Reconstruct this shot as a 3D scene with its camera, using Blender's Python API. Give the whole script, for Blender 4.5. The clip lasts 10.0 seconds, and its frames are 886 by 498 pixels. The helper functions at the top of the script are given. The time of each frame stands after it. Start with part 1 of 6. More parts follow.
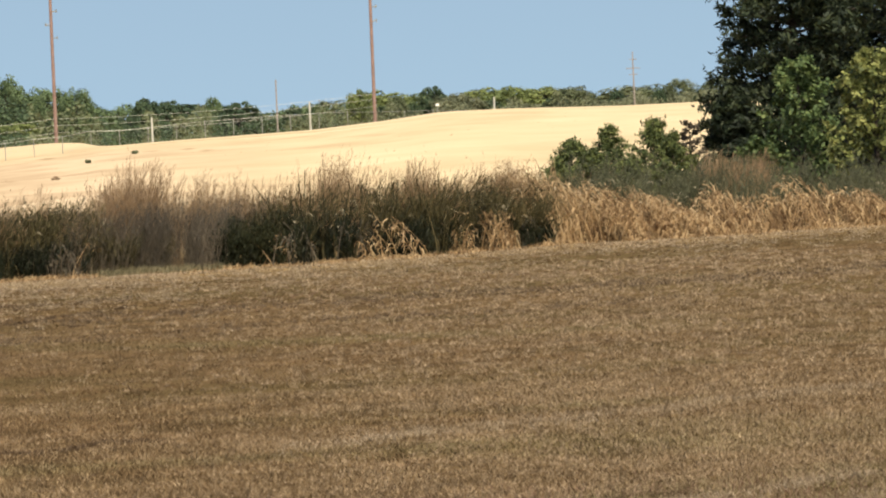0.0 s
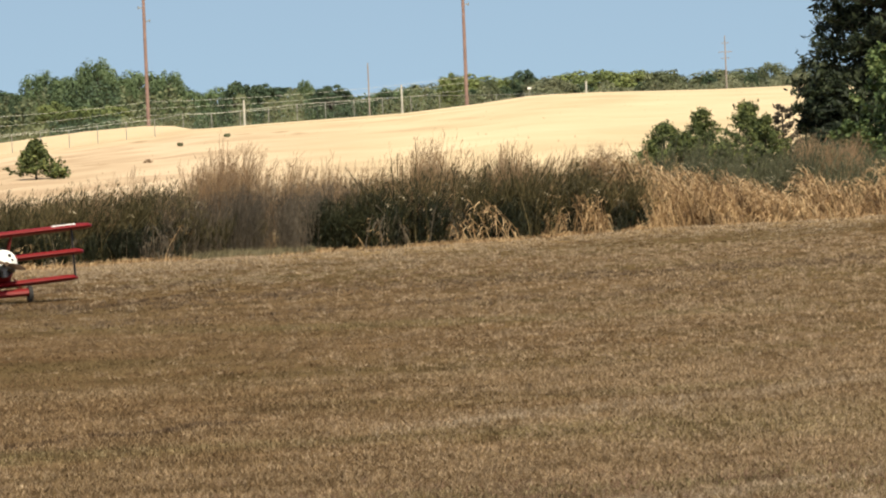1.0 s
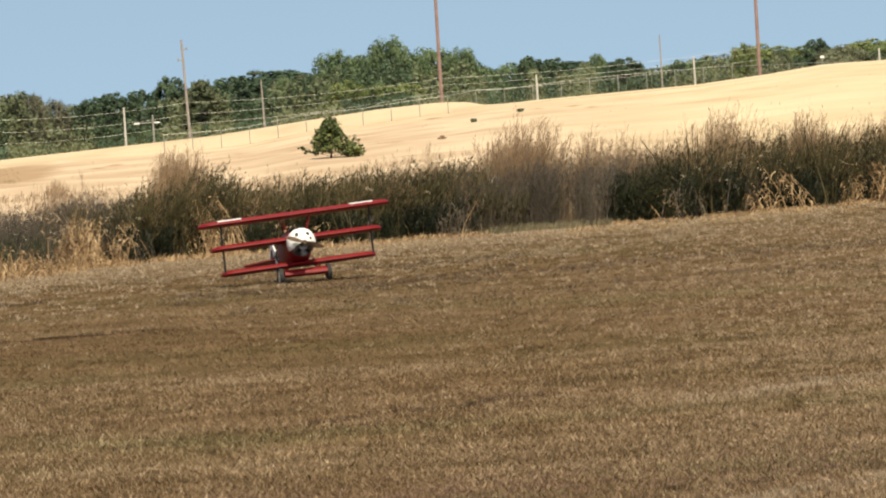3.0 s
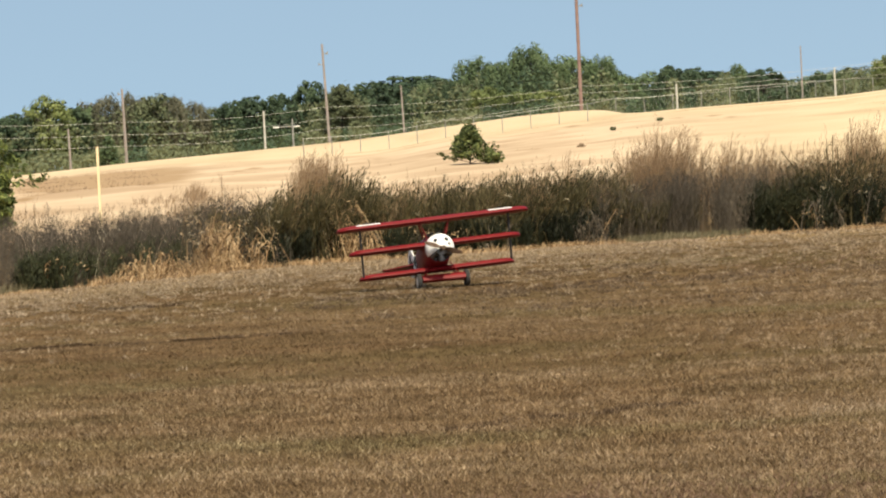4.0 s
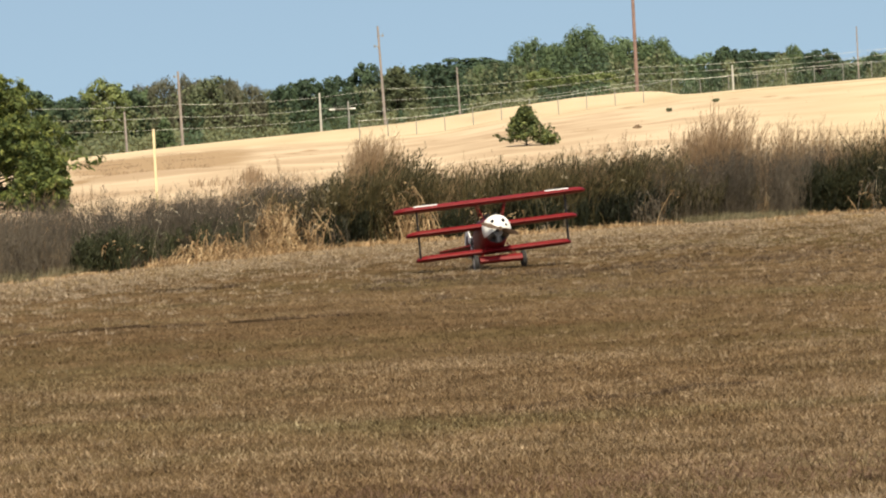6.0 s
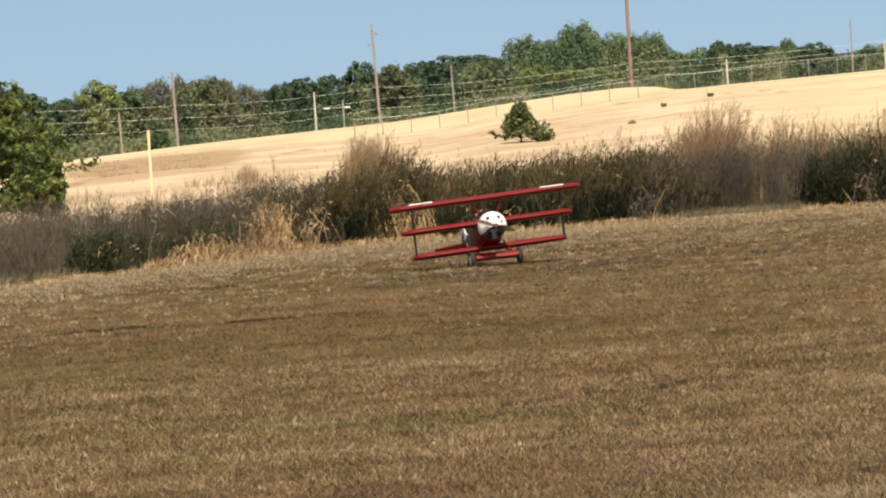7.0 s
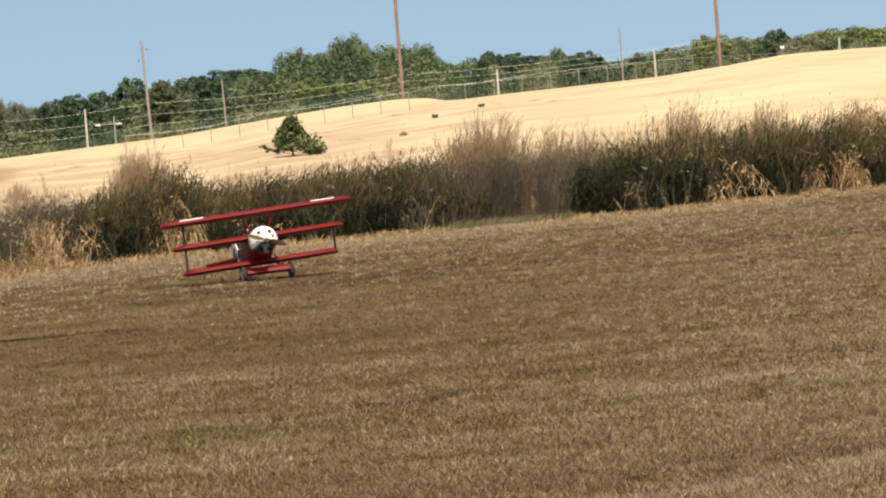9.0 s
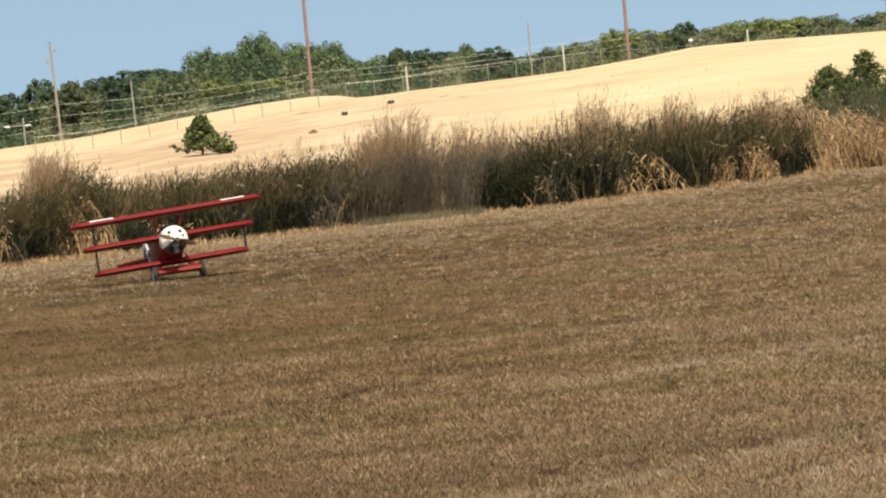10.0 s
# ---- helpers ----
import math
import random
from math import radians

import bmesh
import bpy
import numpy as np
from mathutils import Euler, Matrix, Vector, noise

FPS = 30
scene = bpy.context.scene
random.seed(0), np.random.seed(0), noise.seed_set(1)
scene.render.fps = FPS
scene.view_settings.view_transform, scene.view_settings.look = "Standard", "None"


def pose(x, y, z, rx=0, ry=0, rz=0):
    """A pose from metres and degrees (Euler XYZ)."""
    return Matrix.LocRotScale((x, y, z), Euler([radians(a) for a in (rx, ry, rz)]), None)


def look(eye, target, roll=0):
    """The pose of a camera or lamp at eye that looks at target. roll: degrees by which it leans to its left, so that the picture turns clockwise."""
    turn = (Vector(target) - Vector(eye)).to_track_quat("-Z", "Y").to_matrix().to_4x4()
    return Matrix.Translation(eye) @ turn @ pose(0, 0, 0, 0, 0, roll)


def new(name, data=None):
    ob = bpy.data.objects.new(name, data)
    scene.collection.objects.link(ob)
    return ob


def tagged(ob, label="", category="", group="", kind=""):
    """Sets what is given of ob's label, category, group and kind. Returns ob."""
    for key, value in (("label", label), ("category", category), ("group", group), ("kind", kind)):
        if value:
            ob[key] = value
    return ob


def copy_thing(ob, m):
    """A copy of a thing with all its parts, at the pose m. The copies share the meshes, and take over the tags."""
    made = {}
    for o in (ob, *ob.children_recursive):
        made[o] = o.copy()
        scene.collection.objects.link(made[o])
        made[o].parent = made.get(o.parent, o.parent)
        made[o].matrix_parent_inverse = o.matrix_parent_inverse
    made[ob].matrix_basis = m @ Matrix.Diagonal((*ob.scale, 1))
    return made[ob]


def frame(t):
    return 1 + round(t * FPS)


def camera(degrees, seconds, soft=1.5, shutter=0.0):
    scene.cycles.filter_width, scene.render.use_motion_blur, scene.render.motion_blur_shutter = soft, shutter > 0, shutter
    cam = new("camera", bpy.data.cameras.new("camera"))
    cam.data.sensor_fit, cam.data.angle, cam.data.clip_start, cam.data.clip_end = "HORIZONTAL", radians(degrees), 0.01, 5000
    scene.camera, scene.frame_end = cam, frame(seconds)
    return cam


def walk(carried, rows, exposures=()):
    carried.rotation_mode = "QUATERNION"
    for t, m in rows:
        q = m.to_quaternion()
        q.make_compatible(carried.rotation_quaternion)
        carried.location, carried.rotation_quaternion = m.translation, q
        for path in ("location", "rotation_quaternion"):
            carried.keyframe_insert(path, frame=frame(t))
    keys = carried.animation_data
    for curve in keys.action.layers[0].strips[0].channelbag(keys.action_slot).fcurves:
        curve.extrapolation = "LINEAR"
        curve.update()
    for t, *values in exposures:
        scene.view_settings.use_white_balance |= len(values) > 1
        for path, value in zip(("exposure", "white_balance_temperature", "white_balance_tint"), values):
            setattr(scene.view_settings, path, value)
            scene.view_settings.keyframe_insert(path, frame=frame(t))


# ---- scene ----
from math import sin, cos, tan, pi

# camera: a long lens, held by hand at eye height, turning with the aeroplane
cam = camera(9.96, 10.0, soft=2.1)
# seconds, eye x, eye z, heading to the right, tilt, lean (degrees)
ROWS = [
    (0.0, 0.058, 1.671, -0.0000, -0.9848, 2.700),
    (0.5, 0.052, 1.670, -0.4310, -1.0386, 2.569),
    (1.0, 0.042, 1.668, -1.0384, -1.1235, 2.613),
    (1.5, 0.032, 1.665, -1.7391, -1.0189, 2.815),
    (2.0, 0.023, 1.659, -2.5375, -1.2371, 3.178),
    (2.5, 0.020, 1.657, -3.4224, -1.4006, 3.820),
    (3.0, 0.016, 1.656, -4.3762, -1.2349, 3.752),
    (3.2, 0.015, 1.656, -4.7296, -1.1422, 3.772),
    (4.3, -0.001, 1.651, -6.1701, -1.0114, 2.845),
    (4.5, -0.001, 1.651, -6.2722, -0.9129, 2.935),
    (5.0, -0.004, 1.650, -6.3200, -0.6077, 2.983),
    (5.5, -0.007, 1.647, -6.4025, -0.8255, 2.858),
    (6.0, -0.008, 1.644, -6.5592, -1.2371, 3.095),
    (6.2, -0.008, 1.643, -6.5881, -1.3190, 3.191),
    (7.3, -0.001, 1.640, -6.5016, -1.2549, 3.845),
    (7.5, 0.000, 1.640, -6.4754, -1.3363, 3.816),
    (8.0, 0.007, 1.641, -6.0412, -1.5821, 3.951),
    (8.5, 0.021, 1.644, -5.0033, -1.4864, 4.279),
    (9.0, 0.033, 1.644, -3.9714, -1.3068, 4.685),
    (9.5, 0.040, 1.644, -3.3670, -1.2746, 5.187),
    (10.0, 0.044, 1.641, -2.9827, -1.4329, 5.463),
]
walk(cam, [(t, pose(ex, 0, ez, 90 + tilt, 0, -yaw) @ pose(0, 0, 0, 0, 0, -lean)) for t, ex, ez, yaw, tilt, lean in ROWS],
     exposures=[(0.0, 0.72, 7700, 5), (10.0, 0.72, 7700, 5)])

# ---- world, sun ----
SUN = Vector((0.16, -0.56, 0.81)).normalized()
world = bpy.data.worlds.new("sky")
scene.world = world
world.use_nodes = True
wn = world.node_tree
sky = wn.nodes.new("ShaderNodeTexSky")
sky.sky_type = "NISHITA"
sky.sun_disc = False
sky.sun_elevation = math.asin(SUN.z)
sky.sun_rotation = math.atan2(SUN.x, SUN.y)
sky.air_density, sky.dust_density, sky.ozone_density = 1.2, 1.5, 1.6
co = wn.nodes.new("ShaderNodeTexCoord")
mp = wn.nodes.new("ShaderNodeMapping")
mp.inputs["Location"].default_value = (0, 0, 0.28)
wn.links.new(co.outputs["Generated"], mp.inputs["Vector"])
wn.links.new(mp.outputs["Vector"], sky.inputs["Vector"])
bg = wn.nodes["Background"]
bg.inputs["Strength"].default_value = 0.108
wn.links.new(sky.outputs["Color"], bg.inputs["Color"])
sun = new("sun", bpy.data.lights.new("sun", "SUN"))
sun.data.energy, sun.data.angle, sun.data.color = 3.5, radians(0.6), (1.0, 0.93, 0.82)
sun.matrix_world = look(SUN * 50, (0, 0, 0))


# ---- materials ----
def mat(name, rough=0.8, metal=0.0):
    m = bpy.data.materials.new(name)
    m.use_nodes = True
    nt = m.node_tree
    b = nt.nodes["Principled BSDF"]
    b.inputs["Roughness"].default_value, b.inputs["Metallic"].default_value = rough, metal
    return m, nt, b


def noise_node(nt, scale, detail=4.0, stretch=None, coords="Object"):
    tc = nt.nodes.new("ShaderNodeTexCoord")
    n = nt.nodes.new("ShaderNodeTexNoise")
    n.inputs["Scale"].default_value, n.inputs["Detail"].default_value = scale, detail
    if stretch:
        k = nt.nodes.new("ShaderNodeMapping")
        k.inputs["Scale"].default_value = stretch
        nt.links.new(tc.outputs[coords], k.inputs["Vector"])
        nt.links.new(k.outputs["Vector"], n.inputs["Vector"])
    else:
        nt.links.new(tc.outputs[coords], n.inputs["Vector"])
    return n.outputs["Fac"]


def ramp(nt, fac, stops):
    r = nt.nodes.new("ShaderNodeValToRGB")
    e = r.color_ramp.elements
    while len(e) < len(stops):
        e.new(0.5)
    for k, (p, c) in zip(e, stops):
        k.position, k.color = p, (*c, 1)
    nt.links.new(fac, r.inputs["Fac"])
    return r.outputs["Color"]


def blend(nt, fac, a, b, mode="MIX"):
    x = nt.nodes.new("ShaderNodeMix")
    x.data_type, x.blend_type = "RGBA", mode
    for socket, v in ((x.inputs["Factor"], fac), (x.inputs["A"], a), (x.inputs["B"], b)):
        if isinstance(v, bpy.types.NodeSocket):
            nt.links.new(v, socket)
        elif isinstance(v, tuple):
            socket.default_value = (*v, 1)
        else:
            socket.default_value = v
    return x.outputs["Result"]


def bump(nt, b, height, strength, distance):
    n = nt.nodes.new("ShaderNodeBump")
    n.inputs["Strength"].default_value, n.inputs["Distance"].default_value = strength, distance
    nt.links.new(height, n.inputs["Height"])
    nt.links.new(n.outputs["Normal"], b.inputs["Normal"])


def foliage(name, stops, patch=0.6, glow=0.3, rough=0.6, vary=0.5):
    """Leaves and blades: each island takes its own colour, patches vary at a larger scale, light passes through."""
    m, nt, b = mat(name, rough)
    geo = nt.nodes.new("ShaderNodeNewGeometry")
    inst = noise_node(nt, patch, 3.0)
    add = nt.nodes.new("ShaderNodeMath")
    add.operation = "MULTIPLY_ADD"
    nt.links.new(inst, add.inputs[0])
    add.inputs[1].default_value = 1 - vary
    half = nt.nodes.new("ShaderNodeMath")
    half.operation = "MULTIPLY"
    nt.links.new(geo.outputs["Random Per Island"], half.inputs[0])
    half.inputs[1].default_value = vary
    nt.links.new(half.outputs[0], add.inputs[2])
    c = ramp(nt, add.outputs[0], stops)
    nt.links.new(c, b.inputs["Base Color"])
    b.inputs["Specular IOR Level"].default_value = 0.25
    tr = nt.nodes.new("ShaderNodeBsdfTranslucent")
    nt.links.new(c, tr.inputs["Color"])
    mx = nt.nodes.new("ShaderNodeMixShader")
    mx.inputs[0].default_value = glow
    nt.links.new(b.outputs[0], mx.inputs[1])
    nt.links.new(tr.outputs[0], mx.inputs[2])
    nt.links.new(mx.outputs[0], nt.nodes["Material Output"].inputs["Surface"])
    return m


def paint(name, col, rough=0.4, dirt=0.12, scale=9.0, coat=0.0, metal=0.0):
    m, nt, b = mat(name, rough, metal)
    d = tuple(max(0.0, v * (1 - dirt * 2.2)) for v in col)
    c = blend(nt, noise_node(nt, scale * 6, 3.0), ramp(nt, noise_node(nt, scale, 5.0), [(0.3, d), (0.62, col)]), col)
    nt.links.new(c, b.inputs["Base Color"])
    r = nt.nodes.new("ShaderNodeMapRange")
    r.inputs["To Min"].default_value, r.inputs["To Max"].default_value = rough * 0.8, min(1.0, rough * 1.35)
    nt.links.new(noise_node(nt, scale * 2, 3.0), r.inputs["Value"])
    nt.links.new(r.outputs[0], b.inputs["Roughness"])
    b.inputs["Coat Weight"].default_value = coat
    bump(nt, b, noise_node(nt, scale * 12, 2.0), 0.15, 0.002)
    return m


RED = paint("red_fabric", (0.165, 0.0045, 0.007), 0.5, 0.12, coat=0.04)
RED.node_tree.nodes["Principled BSDF"].inputs["Specular IOR Level"].default_value = 0.3
WHITE = paint("white_paint", (0.80, 0.79, 0.76), 0.4, 0.08, coat=0.2)
BLACK = paint("black_paint", (0.014, 0.014, 0.016), 0.5, 0.2)
RUBBER = paint("rubber", (0.025, 0.023, 0.022), 0.8, 0.3)
PROPWOOD = paint("varnished_wood", (0.085, 0.048, 0.027), 0.7, 0.2, 20.0)
STEEL = paint("engine_metal", (0.16, 0.15, 0.14), 0.42, 0.35, 25.0, metal=0.8)
POLEWOOD = paint("pole_wood", (0.235, 0.150, 0.130), 0.85, 0.25, 1.2)
GREYWOOD = paint("weathered_wood", (0.27, 0.235, 0.215), 0.85, 0.25, 1.2)
PALEPOST = paint("pale_post", (0.44, 0.43, 0.39), 0.7, 0.15, 2.0)
CREAMPOST = paint("cream_post", (0.74, 0.60, 0.38), 0.6, 0.12, 3.0)
GALV = paint("galvanised_steel", (0.31, 0.31, 0.29), 0.45, 0.15, 2.0, metal=0.6)
WIRE = paint("wire", (0.42, 0.42, 0.40), 0.5, 0.1, 1.0, metal=0.3)
BARK = paint("bark", (0.045, 0.034, 0.026), 0.9, 0.4, 3.0)

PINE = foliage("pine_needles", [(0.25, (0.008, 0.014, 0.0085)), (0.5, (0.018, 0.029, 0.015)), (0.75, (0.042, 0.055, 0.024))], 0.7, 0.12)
# lit copy of the needles: sunlight put into a much lighter colour
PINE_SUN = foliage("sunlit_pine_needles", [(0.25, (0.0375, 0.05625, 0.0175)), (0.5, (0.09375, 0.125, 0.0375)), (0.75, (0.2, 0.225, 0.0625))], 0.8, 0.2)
BROADLEAF = foliage("broad_leaves", [(0.25, (0.044, 0.074, 0.029)), (0.5, (0.098, 0.148, 0.055)), (0.78, (0.19, 0.24, 0.092))], 0.7, 0.3)
WOODS_LIGHT = foliage("light_woodland_leaves", [(0.3, (0.072, 0.096, 0.036)), (0.5, (0.135, 0.166, 0.056)), (0.7, (0.225, 0.250, 0.088))], 0.22, 0.1, vary=0.16)
YELLOWLEAF = foliage("yellowing_leaves", [(0.25, (0.090, 0.112, 0.040)), (0.5, (0.200, 0.222, 0.074)), (0.78, (0.37, 0.365, 0.135))], 0.9, 0.3)
WOODS = foliage("woodland_leaves", [(0.3, (0.0470, 0.0739, 0.0381)), (0.5, (0.0896, 0.1322, 0.0627)), (0.7, (0.1546, 0.2072, 0.0941))], 0.22, 0.1, vary=0.16)
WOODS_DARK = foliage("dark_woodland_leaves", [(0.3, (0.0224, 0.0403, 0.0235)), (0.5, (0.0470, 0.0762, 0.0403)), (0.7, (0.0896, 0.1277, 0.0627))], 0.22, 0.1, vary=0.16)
WOODS_DRY = foliage("faded_woodland_leaves", [(0.3, (0.0627, 0.0784, 0.0426)), (0.5, (0.1098, 0.1288, 0.0672)), (0.7, (0.1736, 0.1859, 0.0986))], 0.22, 0.1, vary=0.16)
WOODS_ASH = foliage("ashen_woodland_leaves", [(0.3, (0.060, 0.064, 0.042)), (0.5, (0.108, 0.108, 0.072)), (0.7, (0.178, 0.166, 0.108))], 0.22, 0.1, vary=0.16)
# far trees: pale grey-green leaves with distance haze mixed into the colour
WOODS_HAZE = foliage("hazed_woodland_leaves", [(0.3, (0.125, 0.140, 0.085)), (0.5, (0.165, 0.178, 0.108)), (0.7, (0.215, 0.222, 0.138))], 0.22, 0.35, vary=0.16)
WEED = foliage("dark_weeds", [(0.25, (0.016, 0.0148, 0.006)), (0.5, (0.050, 0.043, 0.017)), (0.7, (0.130, 0.101, 0.046)), (0.85, (0.27, 0.195, 0.11))], 0.8, 0.15, vary=0.32)
GREYWEED = foliage("grey_green_weeds", [(0.25, (0.040, 0.045, 0.024)), (0.5, (0.090, 0.094, 0.054)), (0.8, (0.165, 0.158, 0.098))], 0.8, 0.25, vary=0.3)
OLIVEWEED = foliage("olive_weed_tops", [(0.25, (0.040, 0.037, 0.015)), (0.5, (0.084, 0.072, 0.032)), (0.75, (0.165, 0.130, 0.063)), (0.9, (0.27, 0.205, 0.115))], 0.8, 0.3, vary=0.35)
FRESHWEED = foliage("fresh_weeds", [(0.25, (0.018, 0.022, 0.010)), (0.5, (0.045, 0.051, 0.024)), (0.85, (0.105, 0.108, 0.054))], 0.9, 0.25, vary=0.35)
DRYSCRUB = foliage("dry_scrub", [(0.25, (0.22, 0.150, 0.095)), (0.5, (0.32, 0.225, 0.145)), (0.8, (0.45, 0.33, 0.215))], 0.3, 0.3, vary=0.3)
# dark green, taken down near black to carry the weed belt's shade
DARKWEED = foliage("shade_green_weeds", [(0.25, (0.0055, 0.0075, 0.0035)), (0.55, (0.0155, 0.0195, 0.0082)), (0.85, (0.042, 0.044, 0.019))], 0.9, 0.2, vary=0.3)
BROWNWEED = foliage("brown_stalks", [(0.25, (0.046, 0.038, 0.028)), (0.5, (0.096, 0.079, 0.059)), (0.8, (0.18, 0.147, 0.107))], 0.6, 0.25, vary=0.25)
PLUME = foliage("seed_plumes", [(0.25, (0.18, 0.112, 0.066)), (0.5, (0.32, 0.205, 0.115)), (0.8, (0.46, 0.33, 0.205))], 0.6, 0.4)
TASSEL = foliage("pale_seed_heads", [(0.25, (0.36, 0.29, 0.19)), (0.5, (0.52, 0.44, 0.31)), (0.8, (0.70, 0.62, 0.48))], 0.8, 0.4)
STUBBLE = foliage("pale_stubble", [(0.2, (0.235, 0.168, 0.105)), (0.5, (0.325, 0.234, 0.148)), (0.8, (0.46, 0.345, 0.23))], 0.8, 0.3)
FRINGE = foliage("pale_fringe_grass", [(0.25, (0.085, 0.075, 0.043)), (0.5, (0.165, 0.143, 0.083)), (0.8, (0.29, 0.25, 0.16))], 0.7, 0.3)
# copy of PINE_SUN, its painted-in light retoned for small pines and sapling
PINE_SUN_SMALL = foliage("retoned_sunlit_needles", [(0.25, (0.036, 0.0528, 0.0204)), (0.5, (0.0936, 0.12, 0.0432)), (0.75, (0.204, 0.222, 0.0744))], 0.8, 0.2)
PALEBAND = foliage("bleached_grass", [(0.2, (0.20, 0.145, 0.092)), (0.5, (0.33, 0.25, 0.165)), (0.8, (0.50, 0.40, 0.29))], 0.8, 0.3)
DARKTUFT = foliage("dark_tufts", [(0.2, (0.042, 0.025, 0.014)), (0.5, (0.080, 0.049, 0.027)), (0.8, (0.135, 0.088, 0.050))], 0.8, 0.2)
BROWNBAND = foliage("brown_mown_grass", [(0.2, (0.085, 0.058, 0.035)), (0.5, (0.125, 0.086, 0.053)), (0.8, (0.175, 0.122, 0.078))], 0.8, 0.2)
RUSSET = foliage("russet_dead_grass", [(0.2, (0.10, 0.056, 0.036)), (0.5, (0.19, 0.112, 0.074)), (0.8, (0.30, 0.195, 0.135))], 0.8, 0.3)
ORANGE = foliage("orange_spray_paint", [(0.2, (0.30, 0.055, 0.022)), (0.5, (0.62, 0.11, 0.045)), (0.8, (0.80, 0.20, 0.09))], 0.9, 0.15)
STRAW = foliage("straw", [(0.2, (0.095, 0.055, 0.029)), (0.42, (0.29, 0.185, 0.098)), (0.6, (0.46, 0.32, 0.178)), (0.85, (0.68, 0.52, 0.33))], 0.8, 0.25)


def turf_material(name, stops, gain=1.0):
    """Dry mown grass: every blade its own tone, over tufts, olive and bleached patches and mower bands."""
    m, nt, b = mat(name, 0.7)
    geo = nt.nodes.new("ShaderNodeNewGeometry")
    own = ramp(nt, geo.outputs["Random Per Island"], stops)

    def tone(fac, lo, hi, p=(0.36, 0.66)):
        lo, hi = (tuple(1 + gain * (v - 1) for v in c3) for c3 in (lo, hi))
        return ramp(nt, fac, [(p[0], lo), ((p[0] + p[1]) / 2, (1.0, 1.0, 1.0)), (p[1], hi)])
    c = own
    for fac, lo, hi in ((noise_node(nt, 5.5, 3.0), (0.84, 0.82, 0.79), (1.14, 1.14, 1.14)),
                        (noise_node(nt, 1.5, 4.0), (0.76, 0.74, 0.69), (1.25, 1.25, 1.27)),
                        (noise_node(nt, 0.5, 5.0, (0.55, 1.0, 1.0)), (0.84, 0.80, 0.74), (1.12, 1.14, 1.17)),
                        (noise_node(nt, 0.13, 4.0, (0.45, 1.0, 1.0)), (0.86, 0.82, 0.77), (1.08, 1.08, 1.07))):
        c = blend(nt, 1.0, c, tone(fac, lo, hi), "MULTIPLY")
    c = blend(nt, 1.0, c, ramp(nt, noise_node(nt, 0.32, 5.0, (0.6, 1.0, 1.0)), [(0.50, (1.0, 1.0, 1.0)), (0.64, (0.83, 0.93, 0.84))]), "MULTIPLY")
    nt.links.new(c, b.inputs["Base Color"])
    b.inputs["Specular IOR Level"].default_value = 0.2
    tr = nt.nodes.new("ShaderNodeBsdfTranslucent")
    nt.links.new(c, tr.inputs["Color"])
    mx = nt.nodes.new("ShaderNodeMixShader")
    mx.inputs[0].default_value = 0.25
    nt.links.new(b.outputs[0], mx.inputs[1])
    nt.links.new(tr.outputs[0], mx.inputs[2])
    nt.links.new(mx.outputs[0], nt.nodes["Material Output"].inputs["Surface"])
    return m


TURF = turf_material("dry_turf", [(0.0, (0.096, 0.063, 0.034)), (0.4, (0.176, 0.115, 0.062)), (0.75, (0.268, 0.184, 0.107)), (1.0, (0.44, 0.335, 0.22))])
TURF_MID = turf_material("dry_turf_mid", [(0.0, (0.132, 0.086, 0.047)), (0.45, (0.184, 0.121, 0.066)), (0.8, (0.228, 0.155, 0.089)), (1.0, (0.300, 0.220, 0.145))], 1.25)
TURF_FAR = turf_material("dry_turf_far", [(0.0, (0.158, 0.104, 0.057)), (0.5, (0.186, 0.123, 0.068)), (1.0, (0.222, 0.154, 0.090))], 1.45)


# ---- building helpers ----
def quads(name, v, n=4):
    """A mesh from corner positions, every n in turn one face."""
    me = bpy.data.meshes.new(name)
    v = np.asarray(v, dtype=np.float32).reshape(-1, 3)
    k = len(v) // n
    me.vertices.add(len(v))
    me.vertices.foreach_set("co", v.ravel())
    me.loops.add(len(v))
    me.loops.foreach_set("vertex_index", np.arange(len(v), dtype=np.int32))
    me.polygons.add(k)
    me.polygons.foreach_set("loop_start", np.arange(0, len(v), n, dtype=np.int32))
    me.update(calc_edges=True)
    return me


def grid_mesh(name, v, faces):
    me = bpy.data.meshes.new(name)
    v = np.asarray(v, dtype=np.float32).reshape(-1, 3)
    f = np.asarray(faces, dtype=np.int32)
    me.vertices.add(len(v))
    me.vertices.foreach_set("co", v.ravel())
    me.loops.add(f.size)
    me.loops.foreach_set("vertex_index", f.ravel())
    me.polygons.add(len(f))
    me.polygons.foreach_set("loop_start", np.arange(0, f.size, f.shape[1], dtype=np.int32))
    me.update(calc_edges=True)
    return me


def smooth(me):
    me.polygons.foreach_set("use_smooth", np.ones(len(me.polygons), dtype=bool))
    return me


def part_mesh(name, me, material, parent=None, label=""):
    ob = new(name, me)
    me.materials.append(material)
    if parent:
        ob.parent = parent
    return tagged(ob, label)


def part(name, bm, material, parent=None, label="", shade=True):
    me = bpy.data.meshes.new(name)
    bmesh.ops.recalc_face_normals(bm, faces=bm.faces)
    bm.to_mesh(me)
    bm.free()
    if shade:
        smooth(me)
        me.set_sharp_from_angle(angle=radians(38))
    return part_mesh(name, me, material, parent, label)


def thing(name, m, label, category, group="", kind=""):
    ob = new(name)
    ob.matrix_basis = m
    return tagged(ob, label, category, group, kind)


